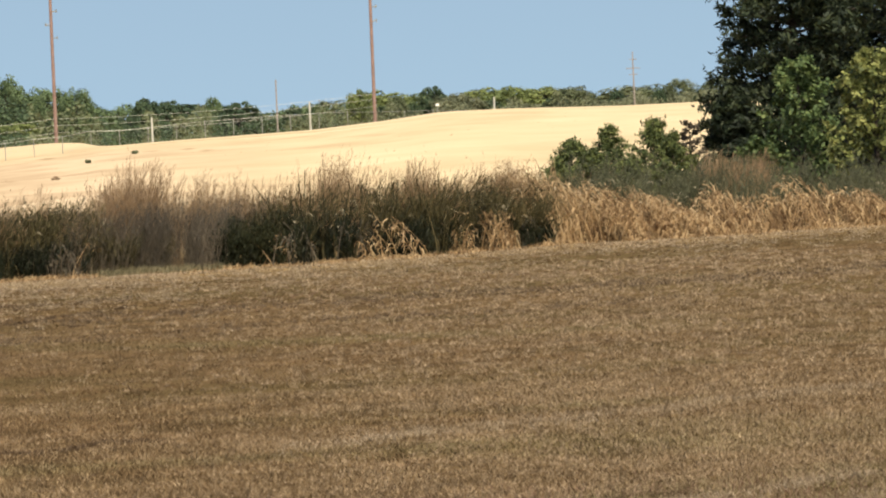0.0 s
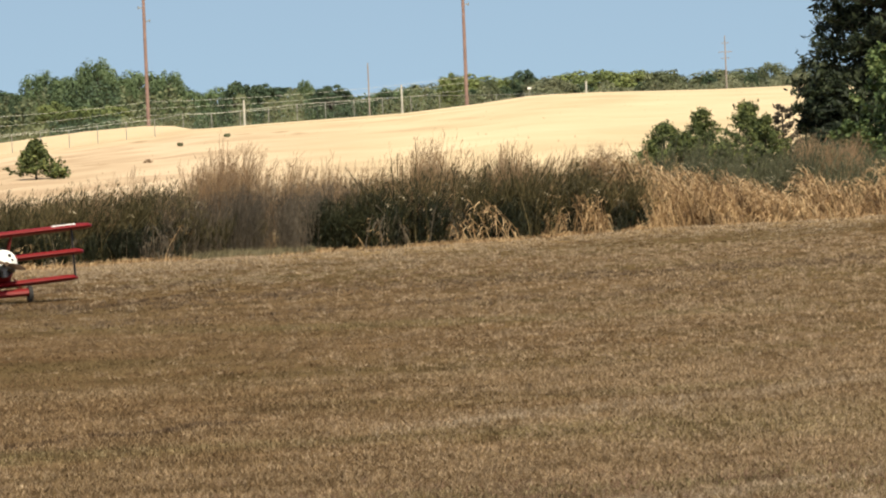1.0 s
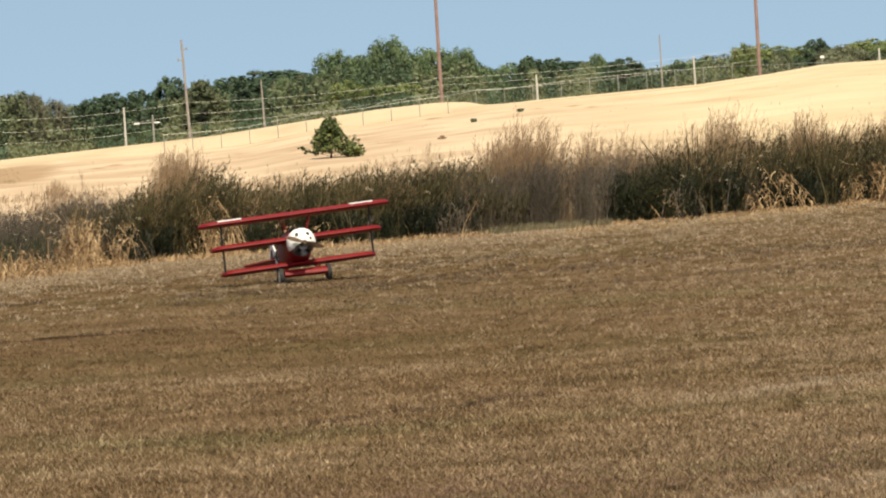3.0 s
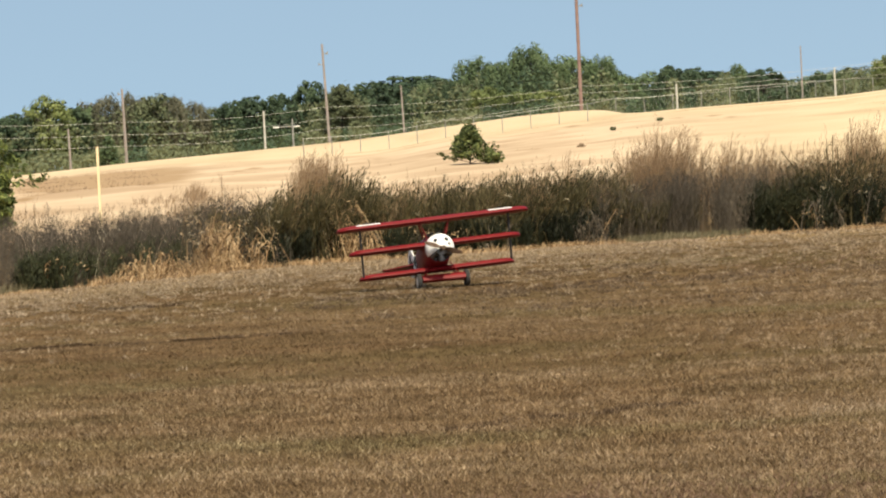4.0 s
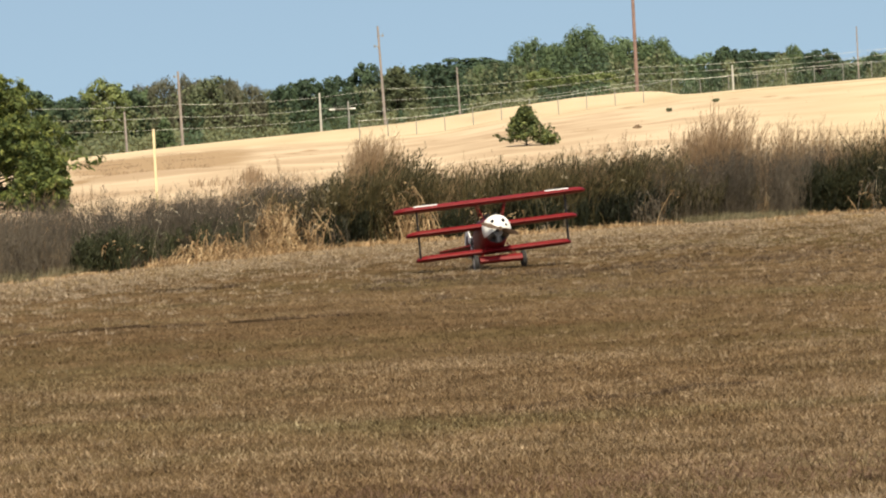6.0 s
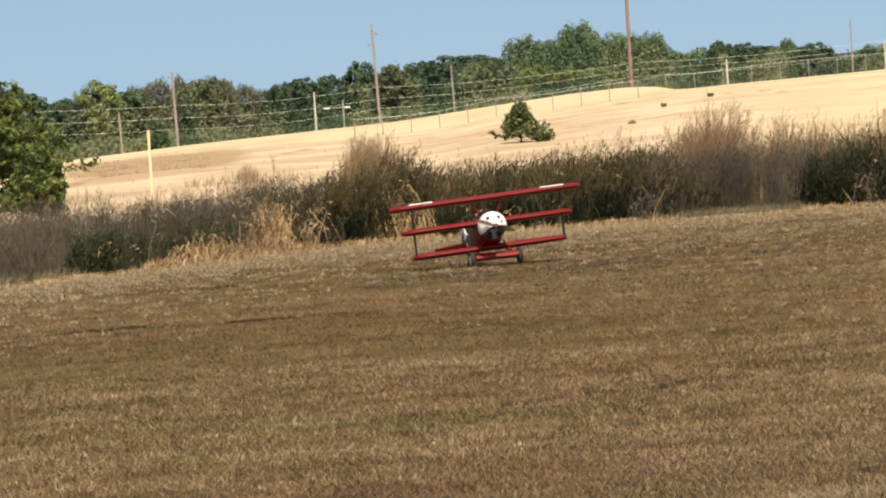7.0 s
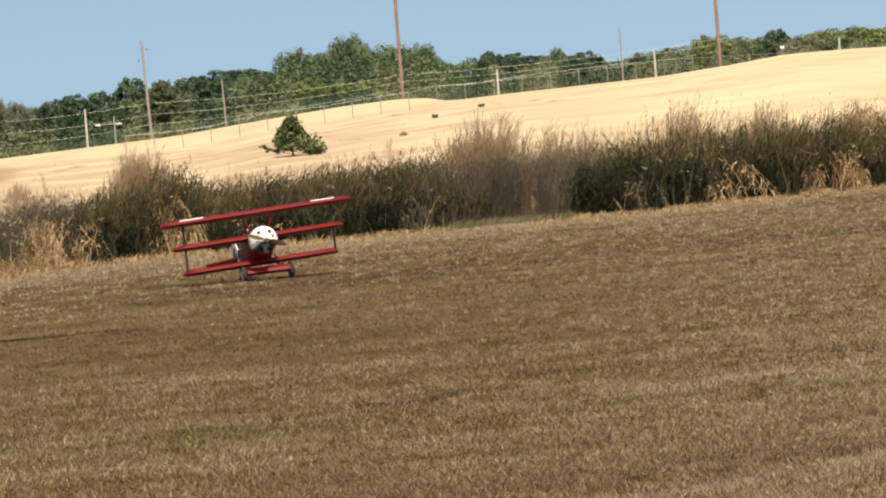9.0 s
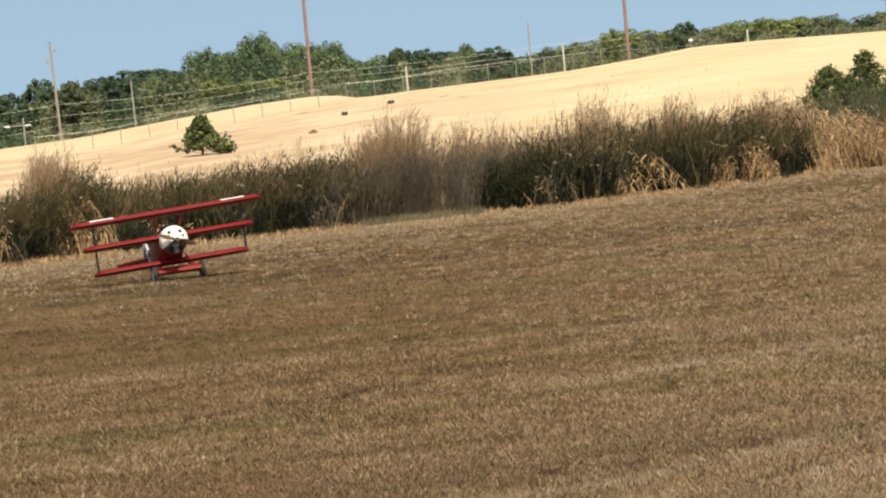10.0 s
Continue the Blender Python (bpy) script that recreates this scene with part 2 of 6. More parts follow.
def tube(bm, points, radii, sides=8, cap=True):
    """A tapered tube along points."""
    rings = []
    pts = [Vector(p) for p in points]
    for i, p in enumerate(pts):
        d = (pts[min(i + 1, len(pts) - 1)] - pts[max(i - 1, 0)]).normalized()
        a = d.orthogonal().normalized() if abs(d.z) < 0.9 else Vector((1, 0, 0)).cross(d).normalized()
        b = d.cross(a)
        r = radii[i] if isinstance(radii, (list, tuple)) else radii
        rings.append([bm.verts.new(p + (a * cos(2 * pi * k / sides) + b * sin(2 * pi * k / sides)) * r) for k in range(sides)])
    for r0, r1 in zip(rings, rings[1:]):
        for k in range(sides):
            bm.faces.new((r0[k], r0[(k + 1) % sides], r1[(k + 1) % sides], r1[k]))
    if cap:
        bm.faces.new(rings[0][::-1])
        bm.faces.new(rings[-1])
    return bm


def box(bm, x0, x1, y0, y1, z0, z1, bevel=0.0):
    g = bmesh.ops.create_cube(bm, size=1.0)["verts"]
    for v in g:
        v.co = Vector(((x0 + x1) / 2 + v.co.x * (x1 - x0), (y0 + y1) / 2 + v.co.y * (y1 - y0), (z0 + z1) / 2 + v.co.z * (z1 - z0)))
    if bevel:
        es = list({e for v in g for e in v.link_edges})
        bmesh.ops.bevel(bm, geom=es, offset=bevel, segments=2, affect="EDGES")
    return bm


def loft(bm, rings, cap=True):
    vs = [[bm.verts.new(p) for p in r] for r in rings]
    n = len(vs[0])
    for a, b in zip(vs, vs[1:]):
        for k in range(n):
            bm.faces.new((a[k], a[(k + 1) % n], b[(k + 1) % n], b[k]))
    if cap:
        bm.faces.new(vs[0][::-1])
        bm.faces.new(vs[-1])
    return bm


rng = np.random.default_rng(7)

# ---- the lie of the land: bearings in degrees right of straight ahead, distances in metres from the standpoint ----
EYE = 1.65
EDGE = ((-180, 60), (-30, 62), (-14, 66), (-11.3, 69.2), (-10.1, 72.8), (-8.9, 76.5), (-7.6, 80.5), (-5.0, 83.7), (-3.8, 85.2),
        (-1.5, 87.0), (0.1, 90.3), (1.4, 95.0), (3.0, 96.0), (4.8, 99.8), (10, 104), (30, 100), (180, 60))
CREST = ((-180, 0.0), (-14, -0.02), (-10.7, 0.002), (-9.4, 0.085), (-8.2, 0.142), (-6.9, 0.206), (-5.8, 0.311), (-5.0, 0.384),
         (-4.3, 0.418), (-4.0, 0.40), (-3.76, 0.349), (-3.06, 0.377), (-1.4, 0.427), (-0.6, 0.49), (0.05, 0.561), (0.8, 0.563), (2.1, 0.535), (3.0, 0.537), (8, 0.5), (180, 0.0))
BENCH = ((-180, 0.0), (-14, -0.02), (-10.7, -0.01), (-9.4, 0.05), (-8.4, 0.06), (-7.4, 0.060), (-6.85, 0.066), (-6.5, 0.085), (-6.15, 0.137), (-5.8, 0.185), (-5.12, 0.212), (-4.8, 0.248), (-4.46, 0.276), (-4.12, 0.29), (-3.8, 0.33),
         (-3.06, 0.36), (-1.4, 0.41), (-0.6, 0.475), (0.05, 0.545), (0.8, 0.55), (2.1, 0.525), (3.0, 0.527), (8, 0.49), (180, 0.0))
RIDGE, SHELF = 540.0, 517.0


def table(tab, a):
    return np.interp(a, [p[0] for p in tab], [p[1] for p in tab])


def edge(a):
    return table(EDGE, a) + 0.35 * np.sin(np.asarray(a) * 5.1) + 0.2 * np.sin(np.asarray(a) * 13.0 + 1)


def height(a, d):
    """Height of the ground at a bearing and a distance: flat turf, then a long sandy slope up to a ridge, falling away behind."""
    a, d = np.asarray(a, float), np.asarray(d, float)
    foot = table(EDGE, a) + 28
    zc = EYE + RIDGE * np.tan(np.radians(table(CREST, a)))
    zb = EYE + SHELF * np.tan(np.radians(table(BENCH, a)))
    up = np.clip((d - SHELF - 2) / (RIDGE - SHELF - 2), 0, 1)
    z = zb * np.clip((d - foot) / (SHELF - foot), 0, 1) + (zc - zb) * up * up * (3 - 2 * up)
    z = z + np.clip((d - foot) / 60, 0, 1) * np.clip((SHELF - d) / 60, 0, 1) * (0.10 * np.sin(d * 0.09 + a * 0.8) + 0.07 * np.sin(d * 0.23 - a * 2.1))
    back = np.clip((d - RIDGE) / 90, 0, 1)
    far = np.clip((d - 1200) / 1500, 0, 1)
    return (z - 1.0 * back * back * (3 - 2 * back)) * (1 - far)


def at(a, d, z=None):
    """The place at a bearing and distance, on the ground or at height z."""
    return Vector((d * sin(radians(a)), d * cos(radians(a)), float(height(a, d)) if z is None else z))


def level(el, d):
    """The height that shows at an angle el above the eye's level, d metres off."""
    return EYE + d * tan(radians(el))


# worn tracks and cut-bank shade coloured onto the sand: from bearing and distance to bearing and distance, width,
# strength
SHADED_TRACKS = ((-10.95, 228, -8.75, 287, 5, 1.0), (-8.85, 284, -7.3, 425, 6, 0.9), (-7.4, 514, -3.6, 514, 4, 0.9), (-6.3, 338, -4.1, 258, 5, 0.7), (-4.9, 470, -1.9, 358, 6, 0.8), (-3.6, 512, -0.8, 505, 5, 0.9), (-2.4, 440, 0.3, 470, 6, 0.5), (-7.6, 330, -6.3, 352, 6, 0.6))


# ---- ground: one sheet to the horizon ----
def build_ground():
    az = np.concatenate([np.arange(-180, -15, 7.5), np.arange(-15, 9, 0.2), np.arange(9, 180, 7.5)])
    ds = np.concatenate([[0.0, 3, 8, 14, 20], np.arange(24, 66, 2.0), np.arange(66, 135, 1.0), np.arange(135, 510, 3.0), np.arange(510, 560, 2.5), np.arange(560, 720, 20.0), [800, 1000, 1400, 2000, 2800, 3600, 4600]])
    A, D = np.meshgrid(az, ds, indexing="ij")
    Z = height(A, D)
    P = np.stack([D * np.sin(np.radians(A)), D * np.cos(np.radians(A)), Z], -1)
    n, m = A.shape
    i, j = np.meshgrid(np.arange(n), np.arange(m - 1), indexing="ij")
    i2 = (i + 1) % n
    F = np.stack([i * m + j, i * m + j + 1, i2 * m + j + 1, i2 * m + j], -1).reshape(-1, 4)
    me = smooth(grid_mesh("ground", P, F))
    E = edge(A)
    at_sand = me.attributes.new("sand", "FLOAT", "POINT")
    at_sand.data.foreach_set("value", np.clip((D - E - 22) / 10, 0, 1).ravel().astype(np.float32))
    at_verge = me.attributes.new("verge", "FLOAT", "POINT")
    at_verge.data.foreach_set("value", np.clip(np.clip((D - E + 1.4) / 1.6, 0, 1) + 0.55 * np.clip((D - E + 7) / 5, 0, 1), 0, 1).ravel().astype(np.float32))
    at_tan = me.attributes.new("loam", "FLOAT", "POINT")
    at_tan.data.foreach_set("value", (np.clip((-1.0 - A) / 3.0, 0, 1) * np.clip((545 - D) / 150, 0.25, 1)).ravel().astype(np.float32))
    at_scrub = me.attributes.new("scrub", "FLOAT", "POINT")
    scrub = np.exp(-((A + 9.7) / 1.1) ** 4) * np.exp(-((D - 345 - 14 * (A + 9.7)) / 95) ** 4)
    at_scrub.data.foreach_set("value", scrub.ravel().astype(np.float32))
    # weed-bed litter, its colour darkened to hold the shade under the weeds
    me.attributes.new("shade_litter", "FLOAT", "POINT").data.foreach_set("value", (np.clip((D - E - 0.2) / 1.0, 0, 1) * np.clip((E + 15 - D) / 4, 0, 1)).ravel().astype(np.float32))
    shaded_tracks = np.zeros_like(A)
    for a0, d0, a1, d1, wd, amp in SHADED_TRACKS:
        t = (A - a0) / (a1 - a0)
        line = d0 + (d1 - d0) * t + 4 * np.sin(A * 5 + d0) + 2 * np.sin(A * 17 + d1)
        shaded_tracks = np.maximum(shaded_tracks, amp * np.exp(-((D - line) / wd) ** 2) * np.clip(6 * t, 0, 1) * np.clip(6 * (1 - t), 0, 1))
    me.attributes.new("shaded_tracks", "FLOAT", "POINT").data.foreach_set("value", shaded_tracks.ravel().astype(np.float32))
    m_, nt, b = mat("turf_and_sand", 0.95)
    b.inputs["Specular IOR Level"].default_value = 0.0

    def attr(k):
        x = nt.nodes.new("ShaderNodeAttribute")
        x.attribute_name = k
        return x.outputs["Fac"]
    fine = noise_node(nt, 34.0, 4.0)
    mid = noise_node(nt, 1.6, 5.0, (1.0, 0.35, 1.0))
    wide = noise_node(nt, 0.16, 4.0, (1.0, 0.6, 1.0))
    turf = blend(nt, 0.5, ramp(nt, fine, [(0.3, (0.046, 0.030, 0.017)), (0.7, (0.165, 0.106, 0.056))]),
                 ramp(nt, mid, [(0.36, (0.060, 0.040, 0.022)), (0.62, (0.180, 0.118, 0.064))]))
    turf = blend(nt, ramp(nt, wide, [(0.45, (0, 0, 0)), (0.62, (0.5, 0.5, 0.5))]), turf, (0.092, 0.070, 0.031))
    soil = ramp(nt, noise_node(nt, 6.0, 5.0), [(0.3, (0.16, 0.10, 0.055)), (0.7, (0.46, 0.33, 0.17))])
    base = blend(nt, attr("verge"), turf, soil)
    base = blend(nt, attr("shade_litter"), base, ramp(nt, noise_node(nt, 9.0, 4.0), [(0.35, (0.022, 0.016, 0.010)), (0.7, (0.075, 0.052, 0.032))]))
    streak = noise_node(nt, 0.35, 6.0, (0.25, 0.12, 1.0))
    sand = ramp(nt, streak, [(0.30, (0.47, 0.355, 0.225)), (0.46, (0.565, 0.44, 0.285)), (0.7, (0.63, 0.50, 0.335))])
    sand = blend(nt, ramp(nt, noise_node(nt, 0.9, 6.0), [(0.60, (0, 0, 0)), (0.75, (0.4, 0.4, 0.4))]), sand, (0.46, 0.345, 0.21))
    sand = blend(nt, attr("loam"), sand, ramp(nt, noise_node(nt, 0.22, 6.0, (0.5, 0.25, 1)), [(0.35, (0.41, 0.295, 0.195)), (0.62, (0.58, 0.445, 0.31))]))
    sand = blend(nt, ramp(nt, blend(nt, attr("scrub"), (0, 0, 0), noise_node(nt, 0.3, 5.0, (1, 0.4, 1))), [(0.14, (0, 0, 0)), (0.34, (1, 1, 1))]), sand, (0.355, 0.245, 0.150))
    sand = blend(nt, ramp(nt, blend(nt, attr("shaded_tracks"), (0, 0, 0), noise_node(nt, 0.5, 6.0, (0.5, 0.3, 1))), [(0.16, (0, 0, 0)), (0.40, (0.95, 0.95, 0.95))]), sand, (0.32, 0.215, 0.125))
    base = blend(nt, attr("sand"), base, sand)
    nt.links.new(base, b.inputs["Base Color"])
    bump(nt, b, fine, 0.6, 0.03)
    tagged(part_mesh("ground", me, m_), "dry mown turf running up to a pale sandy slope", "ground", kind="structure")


build_ground()


# ---- plants made of blades, stems and leaves ----
def scatter(n, a0, a1, d0, d1, clump=0.0):
    """n places between two bearings, d0 to d1 behind the edge of the mown turf; with clump they gather in tufts."""
    a = rng.uniform(a0, a1, n)
    o = rng.uniform(d0, d1, n)
    if clump:
        k = max(1, int(n / clump))
        ca, cd = rng.uniform(a0, a1, k), rng.uniform(d0, d1, k)
        pick = rng.integers(0, k, n)
        a, o = ca[pick] + rng.normal(0, 0.09, n), cd[pick] + rng.normal(0, 0.14, n)
    d = edge(a) + o
    return a, d, np.stack([d * np.sin(np.radians(a)), d * np.cos(np.radians(a)), height(a, d)], -1)


def ribbons(base, h, bend, width, wind=0.6, seg=4, droop=0.0):
    """Tapering blades that bend over, more to the right, where the wind sends them."""
    n = len(base)
    ang_ = rng.uniform(0, 2 * pi, n)
    to = np.stack([np.cos(ang_), np.sin(ang_), np.zeros(n)], -1) * (1 - wind) + np.array([wind, 0.1 * wind, 0])
    side_a = rng.uniform(-0.9, 0.9, n)
    side = np.stack([np.cos(side_a), np.sin(side_a), np.zeros(n)], -1)
    out = []
    prev = None
    for k in range(seg + 1):
        s = k / seg
        p = base + to * (h * bend * s ** 1.8)[:, None]
        p[:, 2] += h * (s - droop * bend * s ** 3) * (1 - 0.25 * bend * s)
        w = side * (width * (1 - 0.9 * s ** 1.5))[:, None] * 0.5
        ring = (p - w, p + w)
        if prev is not None:
            out.append(np.stack([prev[0], prev[1], ring[1], ring[0]], 1))
        prev = ring
    return np.concatenate(out, 0), p


def ribbon_mesh(name, base, h, bend, width, wind=0.6, seg=4, droop=0.0):
    """The same as one mesh whose blades are each one island."""
    q, tips = ribbons(base, h, bend, width, wind, seg, droop)
    n = len(base)
    q = q.reshape(seg, n, 4, 3)
    v = np.empty((n, (seg + 1) * 2, 3), np.float32)
    v[:, 0], v[:, 1] = q[0, :, 0], q[0, :, 1]
    for k in range(seg):
        v[:, 2 * k + 2], v[:, 2 * k + 3] = q[k, :, 3], q[k, :, 2]
    one = np.array([[2 * k, 2 * k + 1, 2 * k + 3, 2 * k + 2] for k in range(seg)])
    f = (one[None] + (np.arange(n) * (seg + 1) * 2)[:, None, None]).reshape(-1, 4)
    return v.reshape(-1, 3), f, tips


def leaves(centre, length, width, up=0.3, out=None):
    """Small pointed leaves at the places given, turned at random."""
    n = len(centre)
    d = rng.normal(0, 1, (n, 3))
    d[:, 2] = np.abs(d[:, 2]) * up + d[:, 2] * (1 - up)
    if out is not None:
        d = d * 0.7 + out
    d /= np.linalg.norm(d, axis=1)[:, None]
    s = np.cross(d, rng.normal(0, 1, (n, 3)))
    s /= np.linalg.norm(s, axis=1)[:, None] + 1e-9
    ln = (length * rng.uniform(0.6, 1.3, n))[:, None]
    wd = (width * rng.uniform(0.7, 1.2, n))[:, None]
    return np.stack([centre, centre + d * ln * 0.5 + s * wd * 0.5, centre + d * ln, centre + d * ln * 0.5 - s * wd * 0.5], 1).reshape(-1, 3)


def join_stuff(name, pieces, material, label, category):
    """Blades (verts, faces) and loose leaves (corners) as one object."""
    vs, fs, o = [], [], 0
    for p in pieces:
        if isinstance(p, tuple):
            v, f = p
        else:
            v, f = p, np.arange(len(p)).reshape(-1, 4)
        vs.append(v)
        fs.append(f + o)
        o += len(v)
    return tagged(part_mesh(name, grid_mesh(name, np.concatenate(vs), np.concatenate(fs)), material), label, category, kind="stuff")


TALL = ((-16, 1.0), (-11, 1.22), (-9.5, 1.12), (-9.0, 1.22), (-8.5, 1.32), (-7.8, 1.30), (-7.6, 1.38), (-7.3, 1.48), (-7.05, 1.34), (-6.8, 1.20), (-6.5, 1.18), (-5.6, 1.25), (-4.5, 1.38),
        (-4.0, 1.38), (-3.4, 1.50), (-3.0, 1.42), (-2.4, 1.38), (-1.4, 1.58), (-0.2, 1.62), (0.65, 1.58), (1.4, 1.30), (3.0, 1.15), (4.6, 1.0), (9, 1.0))


def tassels(a0, a1, d0, d1, n, tall, per=9, size=0.05):
    """Nodding seed heads on bent stems."""
    a, d, p = scatter(n, a0, a1, d0, d1)
    h = table(TALL, a) * tall * rng.uniform(0.5, 1.08, n)
    v, f, tips = ribbon_mesh("tassel_stems", p, h, rng.uniform(0.1, 0.5, n), np.full(n, 0.004), 0.5, 3)
    s_ = np.linspace(0, 1, per)[None, :]
    hang = np.stack([0.11 * s_ + 0 * h[:, None], 0 * s_ + 0 * h[:, None], -0.10 * s_ ** 2 + 0.05 * s_ + 0 * h[:, None]], -1)
    pts = tips[:, None, :] + hang * rng.uniform(0.6, 1.5, (n, 1, 1))
    return [(v, f), leaves(pts.reshape(-1, 3), size, 0.013, 0.2, np.tile(np.array([0.5, 0, -0.5]), (n * per, 1)))]


def plants(a0, a1, d0, d1, k, stems, per, tall, fan=0.26, leaf=0.16, width=0.14, low=0.3, wind=0.28, up=1.5, spread=0.03, fine=0.45, stem_w=0.009, heights=None, uneven=0.34):
    """Many-stemmed weeds: stems fan out of one foot, lean downwind, and carry leaves that grow finer towards the tips."""
    ca = rng.uniform(a0, a1, k)
    cd = edge(ca) + rng.uniform(d0, d1, k)
    n = k * stems
    i = np.repeat(np.arange(k), stems)
    a = ca[i] + np.degrees(rng.normal(0, 0.09, n) / cd[i])
    d = cd[i] + rng.normal(0, 0.09, n)
    p = np.stack([d * np.sin(np.radians(a)), d * np.cos(np.radians(a)), height(a, d)], -1)
    r = np.sqrt(rng.uniform(0, 1, n)) * fan
    g = rng.uniform(0, 2 * pi, n)
    top = table(TALL if heights is None else heights, ca) * tall * rng.uniform(1 - uneven, 1.06, k)
    h = top[i] * rng.uniform(0.66, 1.06, n) * (1 - 0.25 * (r / fan) ** 2)
    lean = rng.normal(wind, 0.10, k)[i]
    to = np.stack([np.cos(g) * r + lean, np.sin(g) * r], -1)
    seg = 4
    yaw = rng.uniform(-0.9, 0.9, n)
    side = np.stack([np.cos(yaw), np.sin(yaw), np.zeros(n)], -1)

    def along(t):
        c = np.repeat(p[:, None, :], t.shape[1], 1)
        c[..., :2] += to[:, None, :] * (h[:, None] * t ** 1.6)[..., None]
        c[..., 2] += h[:, None] * (t - 0.10 * t ** 3)
        return c
    t = np.tile(np.linspace(0, 1, seg + 1), (n, 1))
    c = along(t)
    w = side[:, None, :] * (stem_w * (1 - 0.7 * t))[..., None] * 0.5
    v = np.empty((n, (seg + 1) * 2, 3), np.float32)
    v[:, 0::2], v[:, 1::2] = c - w, c + w
    one = np.array([[2 * q, 2 * q + 1, 2 * q + 3, 2 * q + 2] for q in range(seg)])
    f = (one[None] + (np.arange(n) * (seg + 1) * 2)[:, None, None]).reshape(-1, 4)
    s = low + (1 - low) * rng.uniform(0, 1, (n, per)) ** 0.85
    pts = along(s) + rng.normal(0, spread, (n, per, 3))
    out = np.repeat(np.concatenate([to * 1.4, np.full((n, 1), up)], 1), per, 0)
    size = leaf * (1 - fine * ((s - low) / (1 - low)) ** 1.5).ravel()
    return [(v.reshape(-1, 3), f), leaves(pts.reshape(-1, 3), size, size * width, 0.6, out)]


# height of the bent straw on the far side, by bearing
STRAW_TOP = ((0.9, 0.95), (1.2, 1.34), (1.6, 1.34), (2.05, 1.08), (2.65, 0.82), (3.05, 0.55), (3.2, 0.62), (3.32, 0.95), (3.75, 0.78), (4.15, 0.80), (4.42, 0.98), (4.7, 0.72), (5.2, 0.62), (9, 0.7))


def straw(a0, a1, d0, d1, n, tall, per=8, long=0.34, width=0.026, lean=(-0.60, 0.16), heights=None, clump=10, head=0.5):
    """Tall coarse dead grass: tufts of stems bent the same way, their long leaves hanging, many with a nodding head."""
    k = max(1, n // clump)
    ca = rng.uniform(a0, a1, k)
    cd = edge(ca) + rng.uniform(d0, d1, k)
    bow = rng.normal(lean[0], lean[1], k)
    big = rng.uniform(0.72, 1.08, k)
    i = rng.integers(0, k, n)
    a = ca[i] + np.degrees(rng.normal(0, 0.13, n) / cd[i])
    d = cd[i] + rng.normal(0, 0.12, n)
    p = np.stack([d * np.sin(np.radians(a)), d * np.cos(np.radians(a)), height(a, d)], -1)
    h = table(STRAW_TOP if heights is None else heights, a) * tall * big[i] * rng.uniform(0.6, 1.08, n)
    lx = (bow[i] + rng.normal(0, 0.13, n)) * h
    ly = rng.normal(-0.12, 0.16, n) * h
    seg = 4

    def stem(t):
        c = np.repeat(p[:, None, :], t.shape[1], 1)
        c[..., 0] += lx[:, None] * t ** 1.4
        c[..., 1] += ly[:, None] * t ** 1.4
        c[..., 2] += h[:, None] * (1.05 * t - 0.05 * t ** 4)
        return c

    def strips(c, w):
        m, q = c.shape[0], c.shape[1]
        yaw = rng.uniform(-0.8, 0.8, m)
        side = np.stack([np.cos(yaw), np.sin(yaw), rng.uniform(-0.6, 0.6, m)], -1)[:, None, :] * w[..., None] * 0.5
        v = np.empty((m, q * 2, 3), np.float32)
        v[:, 0::2], v[:, 1::2] = c - side, c + side
        one = np.array([[2 * j, 2 * j + 1, 2 * j + 3, 2 * j + 2] for j in range(q - 1)])
        return v.reshape(-1, 3), (one[None] + (np.arange(m) * q * 2)[:, None, None]).reshape(-1, 4)

    t = np.tile(np.linspace(0, 1, seg + 1), (n, 1))
    out = [strips(stem(t), 0.020 * (1 - 0.5 * t))]
    s = rng.uniform(0.10, 0.92, (n, per))
    foot = stem(s).reshape(-1, 3)
    m = n * per
    # leaves leave the stem to either side and hang over it
    g = np.where(rng.uniform(0, 1, m) < 0.62, pi, 0.0) + rng.normal(0, 0.7, m)
    way = np.stack([np.cos(g), np.sin(g)], -1)
    ln = long * rng.uniform(0.45, 1.3, m)
    rise = rng.uniform(0.1, 0.9, m)
    drop = rng.uniform(0.6, 1.5, m)
    t = np.tile(np.linspace(0, 1, 4), (m, 1))
    c = np.repeat(foot[:, None, :], 4, 1)
    grow = np.repeat(np.stack([lx, ly, h], -1) / np.sqrt(lx ** 2 + ly ** 2 + h ** 2)[:, None], per, 0)
    c += grow[:, None, :] * (0.65 * ln[:, None] * (t - 0.4 * t ** 2))[..., None]
    c[..., :2] += way[:, None, :] * (ln[:, None] * (0.50 * t - 0.10 * t ** 3))[..., None]
    c[..., 2] += ln[:, None] * (0.5 * rise[:, None] * t - drop[:, None] * t ** 2.0)
    c[..., 2] = np.maximum(c[..., 2], 0.01 + p[:, 2].repeat(per)[:, None])
    out.append(strips(c, width * rng.uniform(0.5, 1.3, m)[:, None] * (0.7 + 0.6 * t) * (1.04 - t ** 2)))
    if head:
        pick = rng.uniform(0, 1, n) < head
        tips = stem(np.ones((n, 1)))[:, 0][pick]
        way = np.sign(lx[pick])[:, None, None] * np.array([0.17, 0, 0])
        s_ = np.linspace(0, 1, 7)[None, :, None]
        pts = tips[:, None, :] + s_ * (way + np.array([0, 0, 0.07])) - s_ ** 2 * np.array([0, 0, 0.15])
